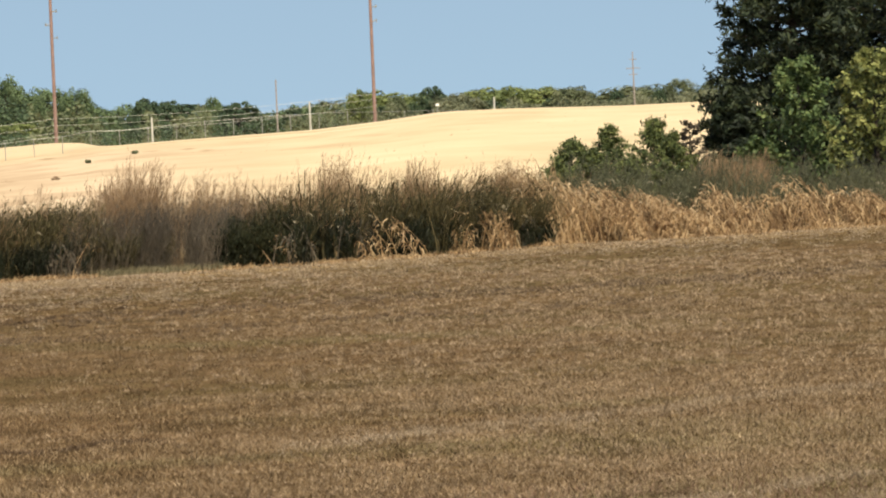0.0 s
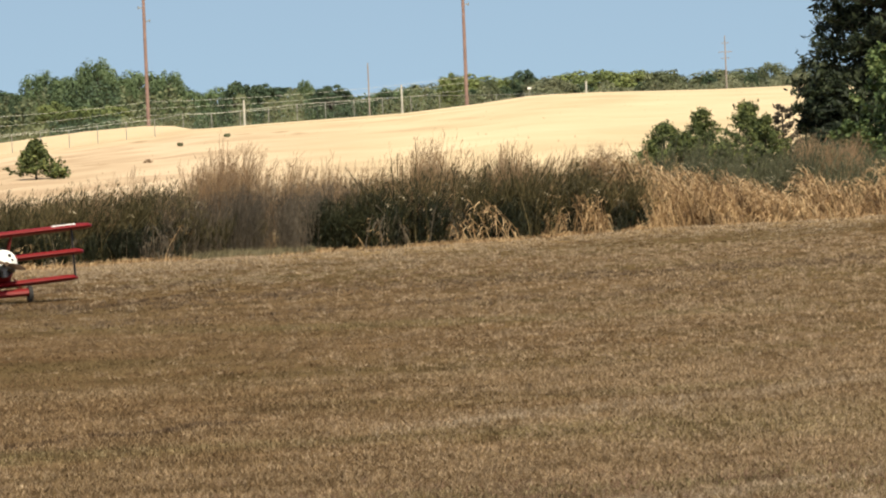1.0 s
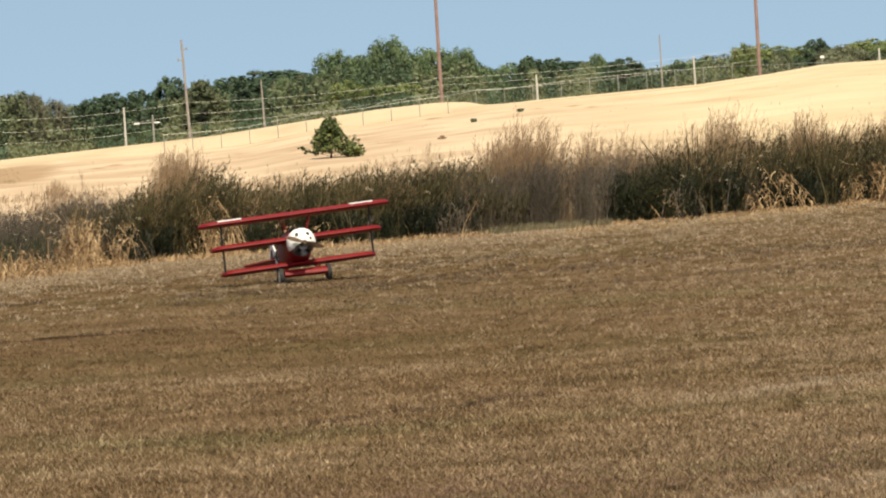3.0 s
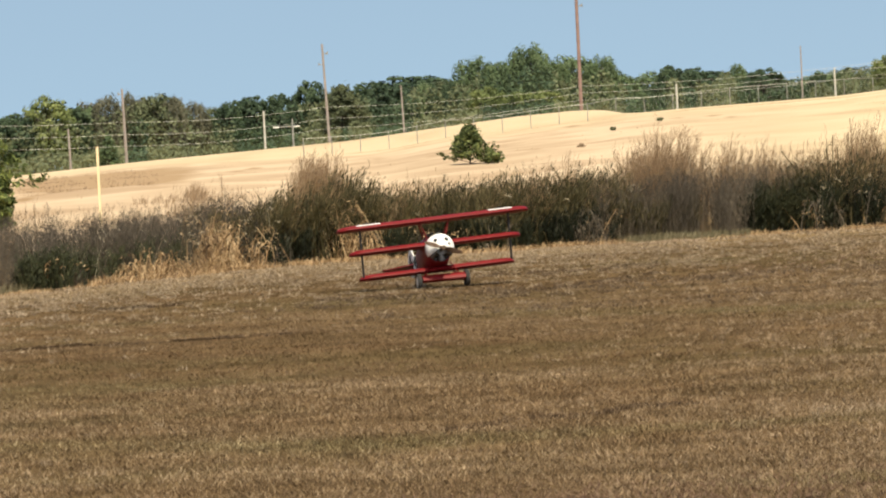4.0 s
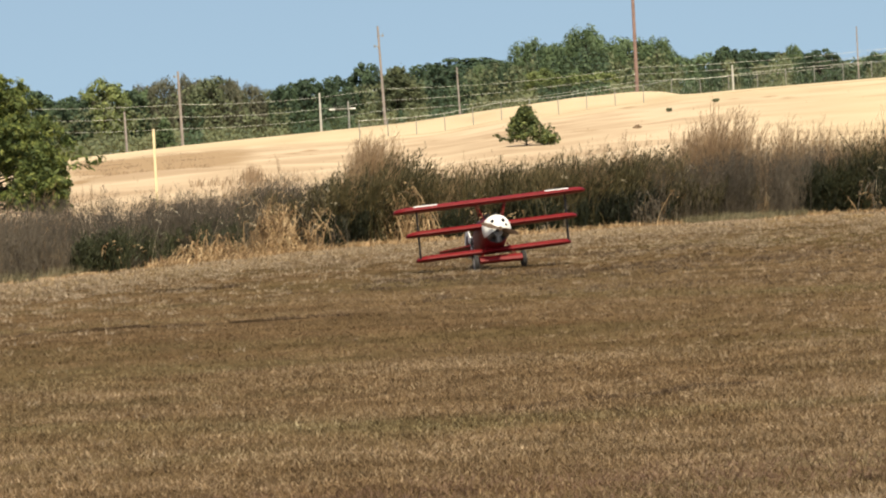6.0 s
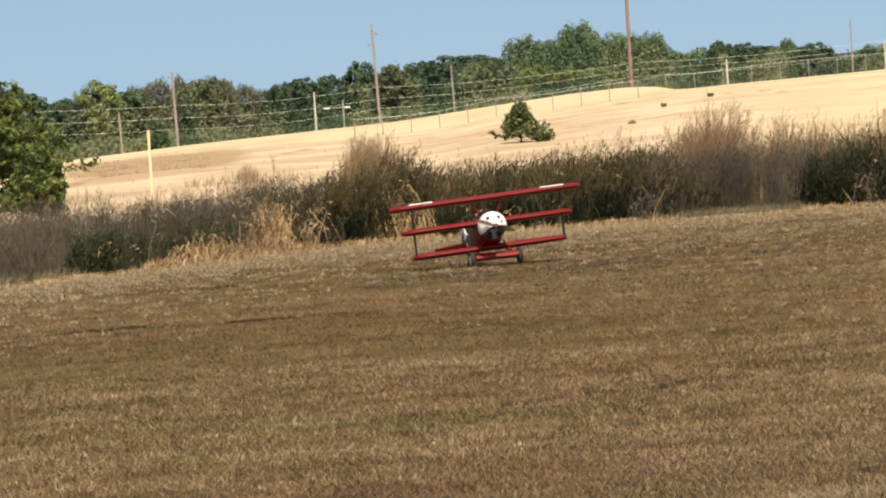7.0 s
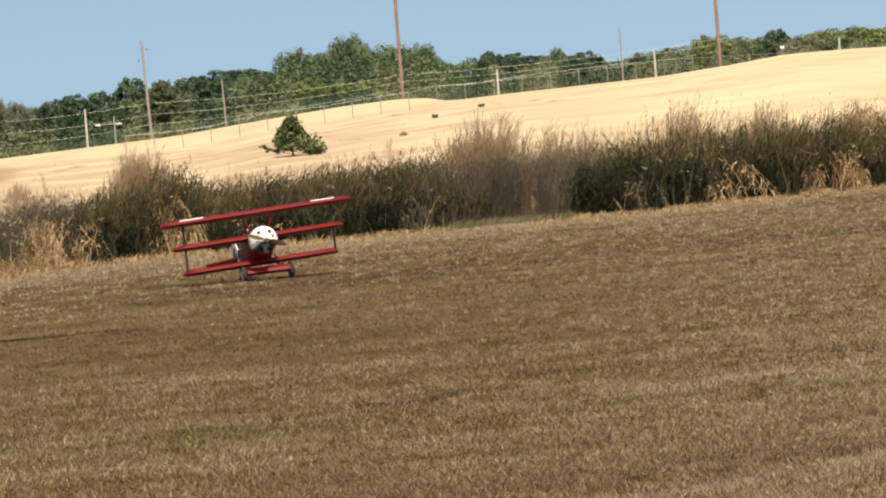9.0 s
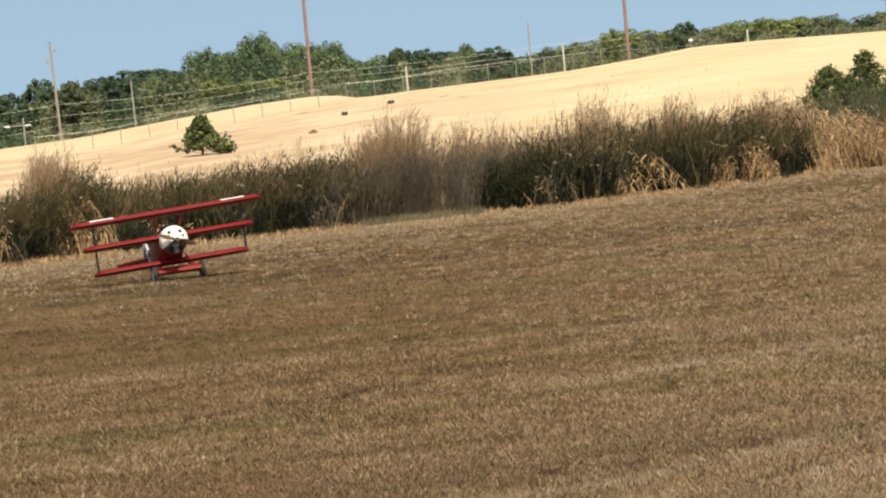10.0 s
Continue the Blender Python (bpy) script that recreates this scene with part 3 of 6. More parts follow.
        out.append(leaves(pts.reshape(-1, 3), 0.075, 0.020, 0.2, np.tile(np.array([0.0, 0, -0.3]), (len(tips) * 7, 1))))
    return out


def fans(a0, a1, d0, d1, k, stems, tall, fan, per=14, size=0.15, heights=None):
    """Tufts of tall plume grass: bare stems fan out of one foot and end in long, very fine feathery heads."""
    ca = rng.uniform(a0, a1, k)
    cd = edge(ca) + rng.uniform(d0, d1, k)
    n = k * stems
    i = np.repeat(np.arange(k), stems)
    a = ca[i] + np.degrees(rng.normal(0, 0.10, n) / cd[i])
    d = cd[i] + rng.normal(0, 0.10, n)
    p = np.stack([d * np.sin(np.radians(a)), d * np.cos(np.radians(a)), height(a, d)], -1)
    h = (table(TALL, ca) * tall * rng.uniform(0.82, 1.06, k))[i] * rng.uniform(0.62, 1.05, n)
    g = rng.uniform(0, 2 * pi, n)
    r = np.sqrt(rng.uniform(0, 1, n)) * fan
    to = np.stack([np.cos(g) * r + 0.10, np.sin(g) * r], -1)
    tips = p.copy()
    tips[:, :2] += to * h[:, None]
    tips[:, 2] += h * (1 - 0.22 * (r / max(fan, 0.01)) ** 2)
    seg = 3
    side = np.stack([np.ones(n), rng.uniform(-0.4, 0.4, n), np.zeros(n)], -1) * 0.0035
    v = np.empty((n, (seg + 1) * 2, 3), np.float32)
    for q in range(seg + 1):
        t = q / seg
        c = p + (tips - p) * np.array([t ** 1.5, t ** 1.5, t])
        v[:, 2 * q], v[:, 2 * q + 1] = c - side * (1 - 0.5 * t), c + side * (1 - 0.5 * t)
    one = np.array([[2 * q, 2 * q + 1, 2 * q + 3, 2 * q + 2] for q in range(seg)])
    f = (one[None] + (np.arange(n) * (seg + 1) * 2)[:, None, None]).reshape(-1, 4)
    s = 0.52 + 0.50 * rng.uniform(0, 1, (n, per))
    pts = p[:, None, :] + (tips - p)[:, None, :] * s[..., None] ** np.array([1.5, 1.5, 1.0]) + rng.normal(0, 0.014, (n, per, 3))
    way = tips - p
    way /= np.linalg.norm(way, axis=1)[:, None]
    return [(v.reshape(-1, 3), f), leaves(pts.reshape(-1, 3), size, 0.0065, 0.7, np.repeat(way * 1.5 + np.array([0.35, 0, 0.2]), per, 0))]


def build_weeds():
    # green belt: leafy stems whose tops shade their feet, leaning downwind
    w = plants(-8.0, -4.05, 0.9, 4.5, 230, 13, 18, 1.07, leaf=0.175) + plants(-2.35, 1.25, 0.8, 4.5, 220, 13, 18, 0.93, leaf=0.175)
    w += plants(-8.0, -4.1, 4.0, 8.0, 80, 12, 16, 1.14, low=0.5) + plants(-2.3, 1.3, 4.0, 8.0, 80, 12, 16, 1.0, low=0.5)
    w += plants(-8.9, -7.8, 1.6, 5, 44, 12, 20, 0.92) + plants(-7.60, -7.12, 0.9, 3.2, 20, 18, 22, 1.16, 0.26)
    w += plants(-3.95, -3.2, 0.9, 2.4, 14, 12, 18, 0.72)
    w += straw(-8.0, -4.0, 0.3, 1.6, 110, 0.95, 7, 0.30, 0.018, (0.05, 0.22), TALL, 4, 0) + straw(-1.8, 1.2, 0.3, 1.6, 120, 0.92, 7, 0.30, 0.018, (0.05, 0.22), TALL, 4, 0)
    join_stuff("tall_weeds", w, WEED, "tall dark green weeds along the mown edge", "weeds")
    # their seeding tops, paler and finer
    T = dict(low=0.60, spread=0.03, stem_w=0.004, wind=0.34, width=0.085)
    w = plants(-8.0, -4.1, 0.9, 5.5, 110, 12, 16, 1.13, 0.25, 0.14, **T) + plants(-2.35, -1.0, 2.5, 6, 26, 12, 16, 1.0, 0.25, 0.14, **T) + plants(-1.0, 1.25, 0.9, 5.5, 72, 12, 16, 0.99, 0.25, 0.14, **T)
    join_stuff("weed_tops", w, OLIVEWEED, "olive and tan seeding tops of tall weeds", "weeds")
    # softer blue-green growth behind the straw
    w = plants(1.2, 9.0, 2.4, 6.0, 260, 12, 24, 1.62, 0.22, 0.13, 0.14, 0.35, 0.12)
    join_stuff("grey_green_weeds", w, GREYWEED, "soft grey-green weeds behind bent straw", "weeds")
    # low bushy growth in front, coloured near black for shade at the foot
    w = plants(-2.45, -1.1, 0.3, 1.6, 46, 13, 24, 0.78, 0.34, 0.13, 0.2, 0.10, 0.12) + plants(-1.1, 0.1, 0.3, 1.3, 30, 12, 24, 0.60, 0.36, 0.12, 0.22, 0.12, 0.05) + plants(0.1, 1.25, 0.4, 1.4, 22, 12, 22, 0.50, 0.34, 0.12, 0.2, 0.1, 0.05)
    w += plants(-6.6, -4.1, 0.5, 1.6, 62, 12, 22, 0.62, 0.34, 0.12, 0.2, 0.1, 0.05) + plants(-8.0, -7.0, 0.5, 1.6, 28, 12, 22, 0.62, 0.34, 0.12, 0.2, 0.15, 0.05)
    join_stuff("low_weeds", w, DARKWEED, "deep green bushy weeds in front of taller growth, darkened in colour for shade", "weeds")
    w = plants(-10.75, -10.05, 0.2, 1.5, 16, 12, 24, 0.60, 0.36, 0.11, 0.25, 0.1, 0.1) + plants(-10.2, -8.9, 1.0, 3.0, 16, 10, 18, 0.66, 0.3, 0.11, 0.2, 0.2, 0.1)
    join_stuff("leafy_weeds", w, FRESHWEED, "fresh green leafy weeds at the foot of brown stalks", "weeds")
    # finely branched dead stalks
    B = dict(width=0.062, spread=0.035, stem_w=0.004, fine=0.2, wind=0.08, up=1.1, uneven=0.2)
    w = plants(-13.5, -7.9, 0.9, 8, 260, 18, 18, 1.02, 0.24, 0.125, low=0.08, **B) + plants(-13.5, -7.8, 9, 15, 80, 12, 20, 1.0, 0.24, 0.12, low=0.3, **B)
    w += plants(-4.15, -1.95, 0.7, 5, 140, 18, 20, 1.02, 0.24, 0.118, low=0.08, **B) + plants(-4.1, -1.9, 5, 8, 40, 12, 20, 0.95, 0.24, 0.11, low=0.3, **B)
    w += straw(-8.0, -4.0, 0.1, 1.0, 50, 0.50, 6, 0.28, 0.020, (0.05, 0.35), TALL, 4, 0.1) + straw(-2.2, 1.2, 0.1, 1.0, 44, 0.50, 6, 0.28, 0.020, (0.0, 0.35), TALL, 4, 0.1)
    join_stuff("brown_weeds", w, BROWNWEED, "greyish brown dead weed stalks, finely branched", "weeds")
    # feathery tufts over the belt
    w = fans(-3.82, -3.22, 3.0, 5.0, 9, 80, 1.30, 0.32, 20) + fans(-3.1, -2.2, 4, 7, 12, 44, 1.14, 0.26) + fans(-2.3, -1.2, 2, 6, 12, 30, 1.0, 0.26)
    w += fans(-1.35, -0.95, 2, 5, 6, 56, 1.16, 0.26, 16) + fans(-0.8, 1.2, 2, 7, 20, 26, 0.98, 0.26) + fans(-0.45, -0.15, 2, 5, 4, 50, 1.10, 0.24, 16) + fans(0.35, 0.8, 2, 5, 5, 48, 1.08, 0.24)
    w += fans(-7.58, -7.14, 1.4, 3.6, 10, 70, 1.22, 0.20, 18) + fans(-6.9, -4.1, 2.5, 7, 16, 14, 1.10, 0.22, 10) + fans(-13, -7.9, 3, 13, 22, 12, 1.06, 0.24, 9)
    w += fans(2.85, 3.55, 4, 7, 12, 60, 1.42, 0.30, 18) + fans(1.2, 2.0, 3, 6, 6, 20, 1.08, 0.24) + fans(-9.1, -8.5, 5, 10, 4, 24, 1.12, 0.28, 12)
    W = dict(width=0.045, low=0.70, stem_w=0.003, wind=0.34, up=1.2, spread=0.03, fine=0.2)
    w += plants(-8.0, -4.1, 0.9, 6, 120, 8, 14, 1.17, 0.24, 0.11, **W) + plants(-2.3, 1.25, 0.9, 6, 120, 8, 14, 1.04, 0.24, 0.11, **W)
    join_stuff("plume_grass", w, PLUME, "feathery tan seed plumes rising over the weeds", "grass")
    w = tassels(-9.9, -3.9, 0.1, 3, 64, 0.78) + tassels(-2.2, 1.2, 0.2, 3, 60, 0.78) + tassels(1.1, 6, 1.0, 4, 90, 0.92)
    join_stuff("seed_heads", w, TASSEL, "pale nodding grass seed heads among the weeds", "grass")
    # coarse dry grass
    w = straw(1.12, 3.05, 0.15, 2.6, 760, 1.06, 7) + straw(3.2, 9.0, 0.1, 2.6, 1100, 1.06, 7) + straw(2.4, 3.5, 0.1, 1.2, 120, 0.8)
    w += straw(-8.75, -8.15, 0.2, 1.0, 54, 0.70, 9, 0.30, 0.022, (-0.10, 0.28), TALL, 7) + straw(-9.3, -8.5, 0.1, 0.9, 44, 0.34, 8, 0.30, 0.022, (0.2, 0.35), TALL, 7, 0.2) + straw(-9.7, -8.6, 0.0, 0.8, 26, 0.28, 7, 0.28, 0.022, (0.0, 0.4), TALL, 6, 0.3)
    w += straw(-7.20, -6.60, 0.2, 0.9, 34, 0.74, 8, 0.30, 0.022, (-0.30, 0.18), TALL, 6) + straw(-8.1, -7.5, 0.1, 0.7, 12, 0.5, 7, 0.28, 0.02, (0.0, 0.3), TALL, 4)
    w += straw(-0.45, 0.95, 0.0, 0.9, 44, 0.52, 8, 0.30, 0.022, (-0.1, 0.3), TALL, 6) + straw(-1.6, -0.4, 0.1, 0.8, 16, 0.40, 7, 0.26, 0.02, (0, 0.3), TALL, 4, 0.2)
    # stray bent stalks against the dark growth
    w += straw(-2.2, 1.1, 0.2, 1.3, 24, 0.42, 2, 0.24, 0.016, (-0.1, 0.4), TALL, 1, 0.6) + straw(-8.0, -3.9, 0.2, 1.3, 16, 0.5, 2, 0.24, 0.016, (0.1, 0.4), TALL, 1, 0.6) + straw(-10.6, -8.8, 0.2, 1.3, 10, 0.5, 2, 0.24, 0.016, (0.1, 0.3), TALL, 1, 0.8)
    # fallen thatch and short straw along the edge
    for n, a0, a1, o0, o1, h0, h1, wd, cl in ((7000, -14, 10, -0.55, 0.55, 0.03, 0.14, 0.014, 24), (1500, -10.0, -7.9, -0.4, 0.7, 0.08, 0.28, 0.016, 40), (2600, 0.9, 9.0, -0.3, 1.5, 0.08, 0.32, 0.018, 40), (1800, -8.0, -3.9, -0.3, 0.6, 0.08, 0.24, 0.016, 34), (1500, -2.4, 1.1, -0.3, 0.6, 0.06, 0.20, 0.014, 30)):
        a, d, p = scatter(n, a0, a1, o0, o1, cl)
        w.append(ribbon_mesh("thatch", p, rng.uniform(h0, h1, n), rng.uniform(0.4, 1.4, n), np.full(n, wd), 0.3, 3, 0.6)[:2])
    join_stuff("dry_grass", w, STRAW, "straw-coloured tall dry grass bent over by wind", "grass")
    a, d, p = scatter(13000, -14, 10, -1.1, 0.15, 22)
    w = [ribbon_mesh("edge_straw", p, rng.uniform(0.02, 0.09, 13000), rng.uniform(0.4, 1.4, 13000), np.full(13000, 0.018), 0.3, 2, 0.6)[:2]]
    join_stuff("edge_straw", w, PALEBAND, "pale cut straw lying along the mown edge", "grass")
    w = []
    for n, a0, a1, o0, o1, hh in ((2200, -3.9, -2.4, -0.3, 0.9, 0.22), (1200, -13, -10.6, -0.2, 0.9, 0.26)):
        a, d, p = scatter(n, a0, a1, o0, o1, 30)
        w.append(ribbon_mesh("pale_fringe", p, rng.uniform(0.25, 1.0, n) * hh, rng.uniform(0.2, 0.8, n), np.full(n, 0.011), 0.4, 3, 0.4)[:2])
    join_stuff("grass_fringe", w, FRINGE, "pale grey-green grass fringe below the brown weeds", "grass")
    # sparse dry plants out on the sand
    w = []
    for a0, a1, n, o0, o1, hh in ((-11.3, -9.0, 3500, 178, 330, 0.22), (-9.4, -8.1, 500, 30, 130, 0.36), (-8.75, -8.6, 160, 112, 130, 0.7), (-13, 3, 260, 60, 420, 0.2)):
        a = rng.uniform(a0, a1, n) if n != 160 else rng.normal((a0 + a1) / 2, 0.06, n)
        o = rng.uniform(o0, o1, n)
        d = edge(a) + o
        if n == 3500:
            ok = (np.sin(a * 7.0 + d * 0.013) + 0.6 * np.sin(a * 19.0 + d * 0.05) + rng.normal(0, 0.8, n) > -0.1) & (a < -9.0 - 0.6 * rng.uniform(0, 1, n) ** 2)
            a, d = a[ok], d[ok]
            n = len(a)
        p = np.stack([d * np.sin(np.radians(a)), d * np.cos(np.radians(a)), height(a, d)], -1)
        w.append(ribbon_mesh("sand_grass", p, rng.uniform(0.3, 1.0, n) * hh, rng.uniform(0.1, 0.7, n), np.full(n, 0.03), 0.4, 3, 0.3)[:2])
    join_stuff("sparse_dry_grass", w, DRYSCRUB, "sparse brown dry grass on the sandy slope", "grass")


build_weeds()


# ---- trees and shrubs ----
def crown_clumps(n_clump, rx, rz, cz):
    """Centres and sizes of the leaf clumps of a crown: spread evenly over a rounded, uneven dome, smaller towards the top."""
    i = np.arange(n_clump) + 0.5
    z = 1 - 1.75 * i / n_clump
    r = np.sqrt(1 - np.abs(z) ** 2.6)
    g = i * 2.39996 + rng.normal(0, 0.25, n_clump)
    k = np.stack([np.cos(g) * r, np.sin(g) * r, np.sign(z) * np.abs(z) ** 0.9], -1)
    lump = 1 + 0.10 * np.sin(3 * g + 4 * z) + rng.normal(0, 0.05, n_clump)
    c = k * np.array([rx, rx, rz]) * (0.80 * lump)[:, None] + np.array([0, 0, cz])
    return c, rx * rng.uniform(0.20, 0.33, n_clump) * (1.05 - 0.25 * np.clip(z, 0, 1))


def clump_leaves(c, size, per, leaf, narrow, flat):
    """Leaves over the outside of each clump, facing outwards, with stray ones beyond."""
    n = len(c)
    d = rng.normal(0, 1, (n, per, 3))
    d /= np.linalg.norm(d, axis=2)[..., None]
    p = c[:, None, :] + d * size[:, None, None] * rng.uniform(0.55, 1.15, (n, per, 1)) * np.array([1, 1, flat])
    nrm = (d + np.array([0, 0, 0.25]) + rng.normal(0, 0.14, (n, per, 3))).reshape(-1, 3)
    nrm /= np.linalg.norm(nrm, axis=1)[:, None]
    p = p.reshape(-1, 3)
    u = np.cross(nrm, rng.normal(0, 1, p.shape))
    u /= np.linalg.norm(u, axis=1)[:, None] + 1e-9
    w = np.cross(nrm, u)
    ln = (leaf * rng.uniform(0.55, 1.3, len(p)))[:, None]
    return np.stack([p - u * ln * 0.5, p + w * ln * narrow * 0.5 + nrm * ln * 0.06, p + u * ln * 0.5, p - w * ln * narrow * 0.5], 1).reshape(-1, 3)


def tree(name, m, tall, rx, label, leafmat, n_clump=60, per=40, leaf=0.2, clear=0.18, group="", category="tree", narrow=0.55):
    """A tapered, slightly bent trunk, limbs out to the clumps, and a crown of many small leaves."""
    root = thing(name, m, label, category, group)
    rz = tall * (1 - clear) / 2
    cz = tall * clear + rz
    c, size = crown_clumps(n_clump, rx, rz, cz)
    n_clump = len(c)
    bm = bmesh.new()
    lean = rng.uniform(-0.05, 0.05, 2) * tall
    tr = tall * 0.028 + 0.012
    spine = [(lean[0] * s * s, lean[1] * s * s, tall * 0.80 * s - 0.15 * (s == 0)) for s in (0, 0.2, 0.4, 0.6, 0.8, 1)]
    tube(bm, spine, [tr * (1 - 0.85 * s) for s in (0, 0.2, 0.4, 0.6, 0.8, 1)], 7)
    for k in range(0, n_clump, max(1, n_clump // 22)):
        e = Vector(c[k])
        s = min(0.92, max(0.1, (e.z - 0.25 * math.hypot(e.x, e.y)) / tall * 0.98))
        st = Vector((lean[0] * s * s, lean[1] * s * s, tall * 0.78 * s))
        mid = st.lerp(e, 0.5) + Vector((0, 0, 0.06 * tall))
        tube(bm, [st, mid, e], [tr * 0.42 * (1 - 0.7 * s), tr * 0.24, tr * 0.08], 5)
    part("trunk", bm, BARK, root, "grey-brown bark")
    lv = clump_leaves(c, size, per, leaf, narrow, 0.8)
    part_mesh("crown", quads("crown", lv), leafmat, root)
    return root


def branchy(name, m, tall, rx, label, leafmat, boughs=40, twigs=9, per=12, leaf=0.12, narrow=0.5, base=0.03, rise=0.55, droop=0.15, belly=0.0, taper=0.75, flat=0.5, skew=(0.0, 0.0), group="", category="tree", bark=None):
    """A tree grown from its trunk: boughs that rise and bend, twigs along them, leaves along the twigs."""
    root = thing(name, m, label, category, group)
    f = base + (0.97 - base) * (np.arange(boughs) + rng.uniform(0, 1, boughs)) / boughs
    g = np.arange(boughs) * 2.39996 + rng.normal(0, 0.35, boughs)
    u = (f - base) / (1 - base)
    ln = rx * np.clip(np.where(u < belly, 0.55 + 0.45 * u / max(belly, 0.01), ((1 - u) / (1 - belly)) ** taper), 0.06, 1) * rng.uniform(0.68, 1.12, boughs)
    way = np.stack([np.cos(g) + skew[0], np.sin(g) + skew[1]], -1)

    def bough(b, t):
        c = np.zeros((len(b), 3))
        c[:, :2] = way[b] * (ln[b] * t)[:, None]
        c[:, 2] = f[b] * tall * 0.95 + ln[b] * (rise * t ** 1.2 - droop * t ** 2.2)
        return c
    nt_ = boughs * twigs
    b = np.repeat(np.arange(boughs), twigs)
    t = rng.uniform(0.18, 1.0, nt_)
    foot = bough(b, t)
    ahead = bough(b, np.minimum(t + 0.1, 1.1)) - foot
    ahead /= np.linalg.norm(ahead, axis=1)[:, None] + 1e-9
    side = rng.normal(0, 1, (nt_, 3)) * np.array([1, 1, flat])
    d = ahead * 0.8 + side * 0.75 + np.array([0, 0, 0.22])
    d /= np.linalg.norm(d, axis=1)[:, None]
    tl = (0.10 * rx + 0.30 * ln[b] * (1.15 - t)) * rng.uniform(0.6, 1.3, nt_)
    s = rng.uniform(0.05, 1.05, (nt_, per))
    pts = foot[:, None, :] + d[:, None, :] * (tl[:, None] * s)[..., None] + rng.normal(0, 0.28 * leaf, (nt_, per, 3))
    n = nt_ * per
    pts = pts.reshape(-1, 3)
    # each leaf lies roughly level, tilted outwards from its twig
    nrm = rng.normal(0, 0.55, (n, 3)) + np.array([0, 0, 0.55]) + np.repeat(side * 0.25, per, 0) + pts * np.array([0.35, 0.35, 0]) / rx
    nrm /= np.linalg.norm(nrm, axis=1)[:, None]
    u_ = np.cross(nrm, rng.normal(0, 1, (n, 3)))
    u_ /= np.linalg.norm(u_, axis=1)[:, None] + 1e-9
    w_ = np.cross(nrm, u_)
    sz = (leaf * rng.uniform(0.55, 1.3, n))[:, None]
    lv = np.stack([pts - u_ * sz * 0.5, pts + w_ * sz * narrow * 0.5, pts + u_ * sz * 0.5, pts - w_ * sz * narrow * 0.5], 1).reshape(-1, 3)
    bm = bmesh.new()
    tr = tall * 0.022 + 0.012
    bend = rng.uniform(-0.03, 0.03, 2) * tall
    steps = (0, 0.2, 0.4, 0.6, 0.8, 1)
    tube(bm, [(bend[0] * q * (1 - q), bend[1] * q * (1 - q), tall * 0.95 * q - 0.15 * (q == 0)) for q in steps], [tr * (1 - 0.88 * q) for q in steps], 7)
    for k in range(boughs):
        one = np.array([k])
        tube(bm, [Vector((0, 0, f[k] * tall * 0.95))] + [Vector(bough(one, np.array([q]))[0]) for q in (0.33, 0.66, 0.95)], [tr * 0.36 * (1 - 0.6 * f[k]), tr * 0.27 * (1 - 0.6 * f[k]), tr * 0.17, tr * 0.06], 4)
    part("trunk", bm, bark or BARK, root, "grey-brown bark")
    part_mesh("crown", quads("crown", lv), leafmat, root)
    return root


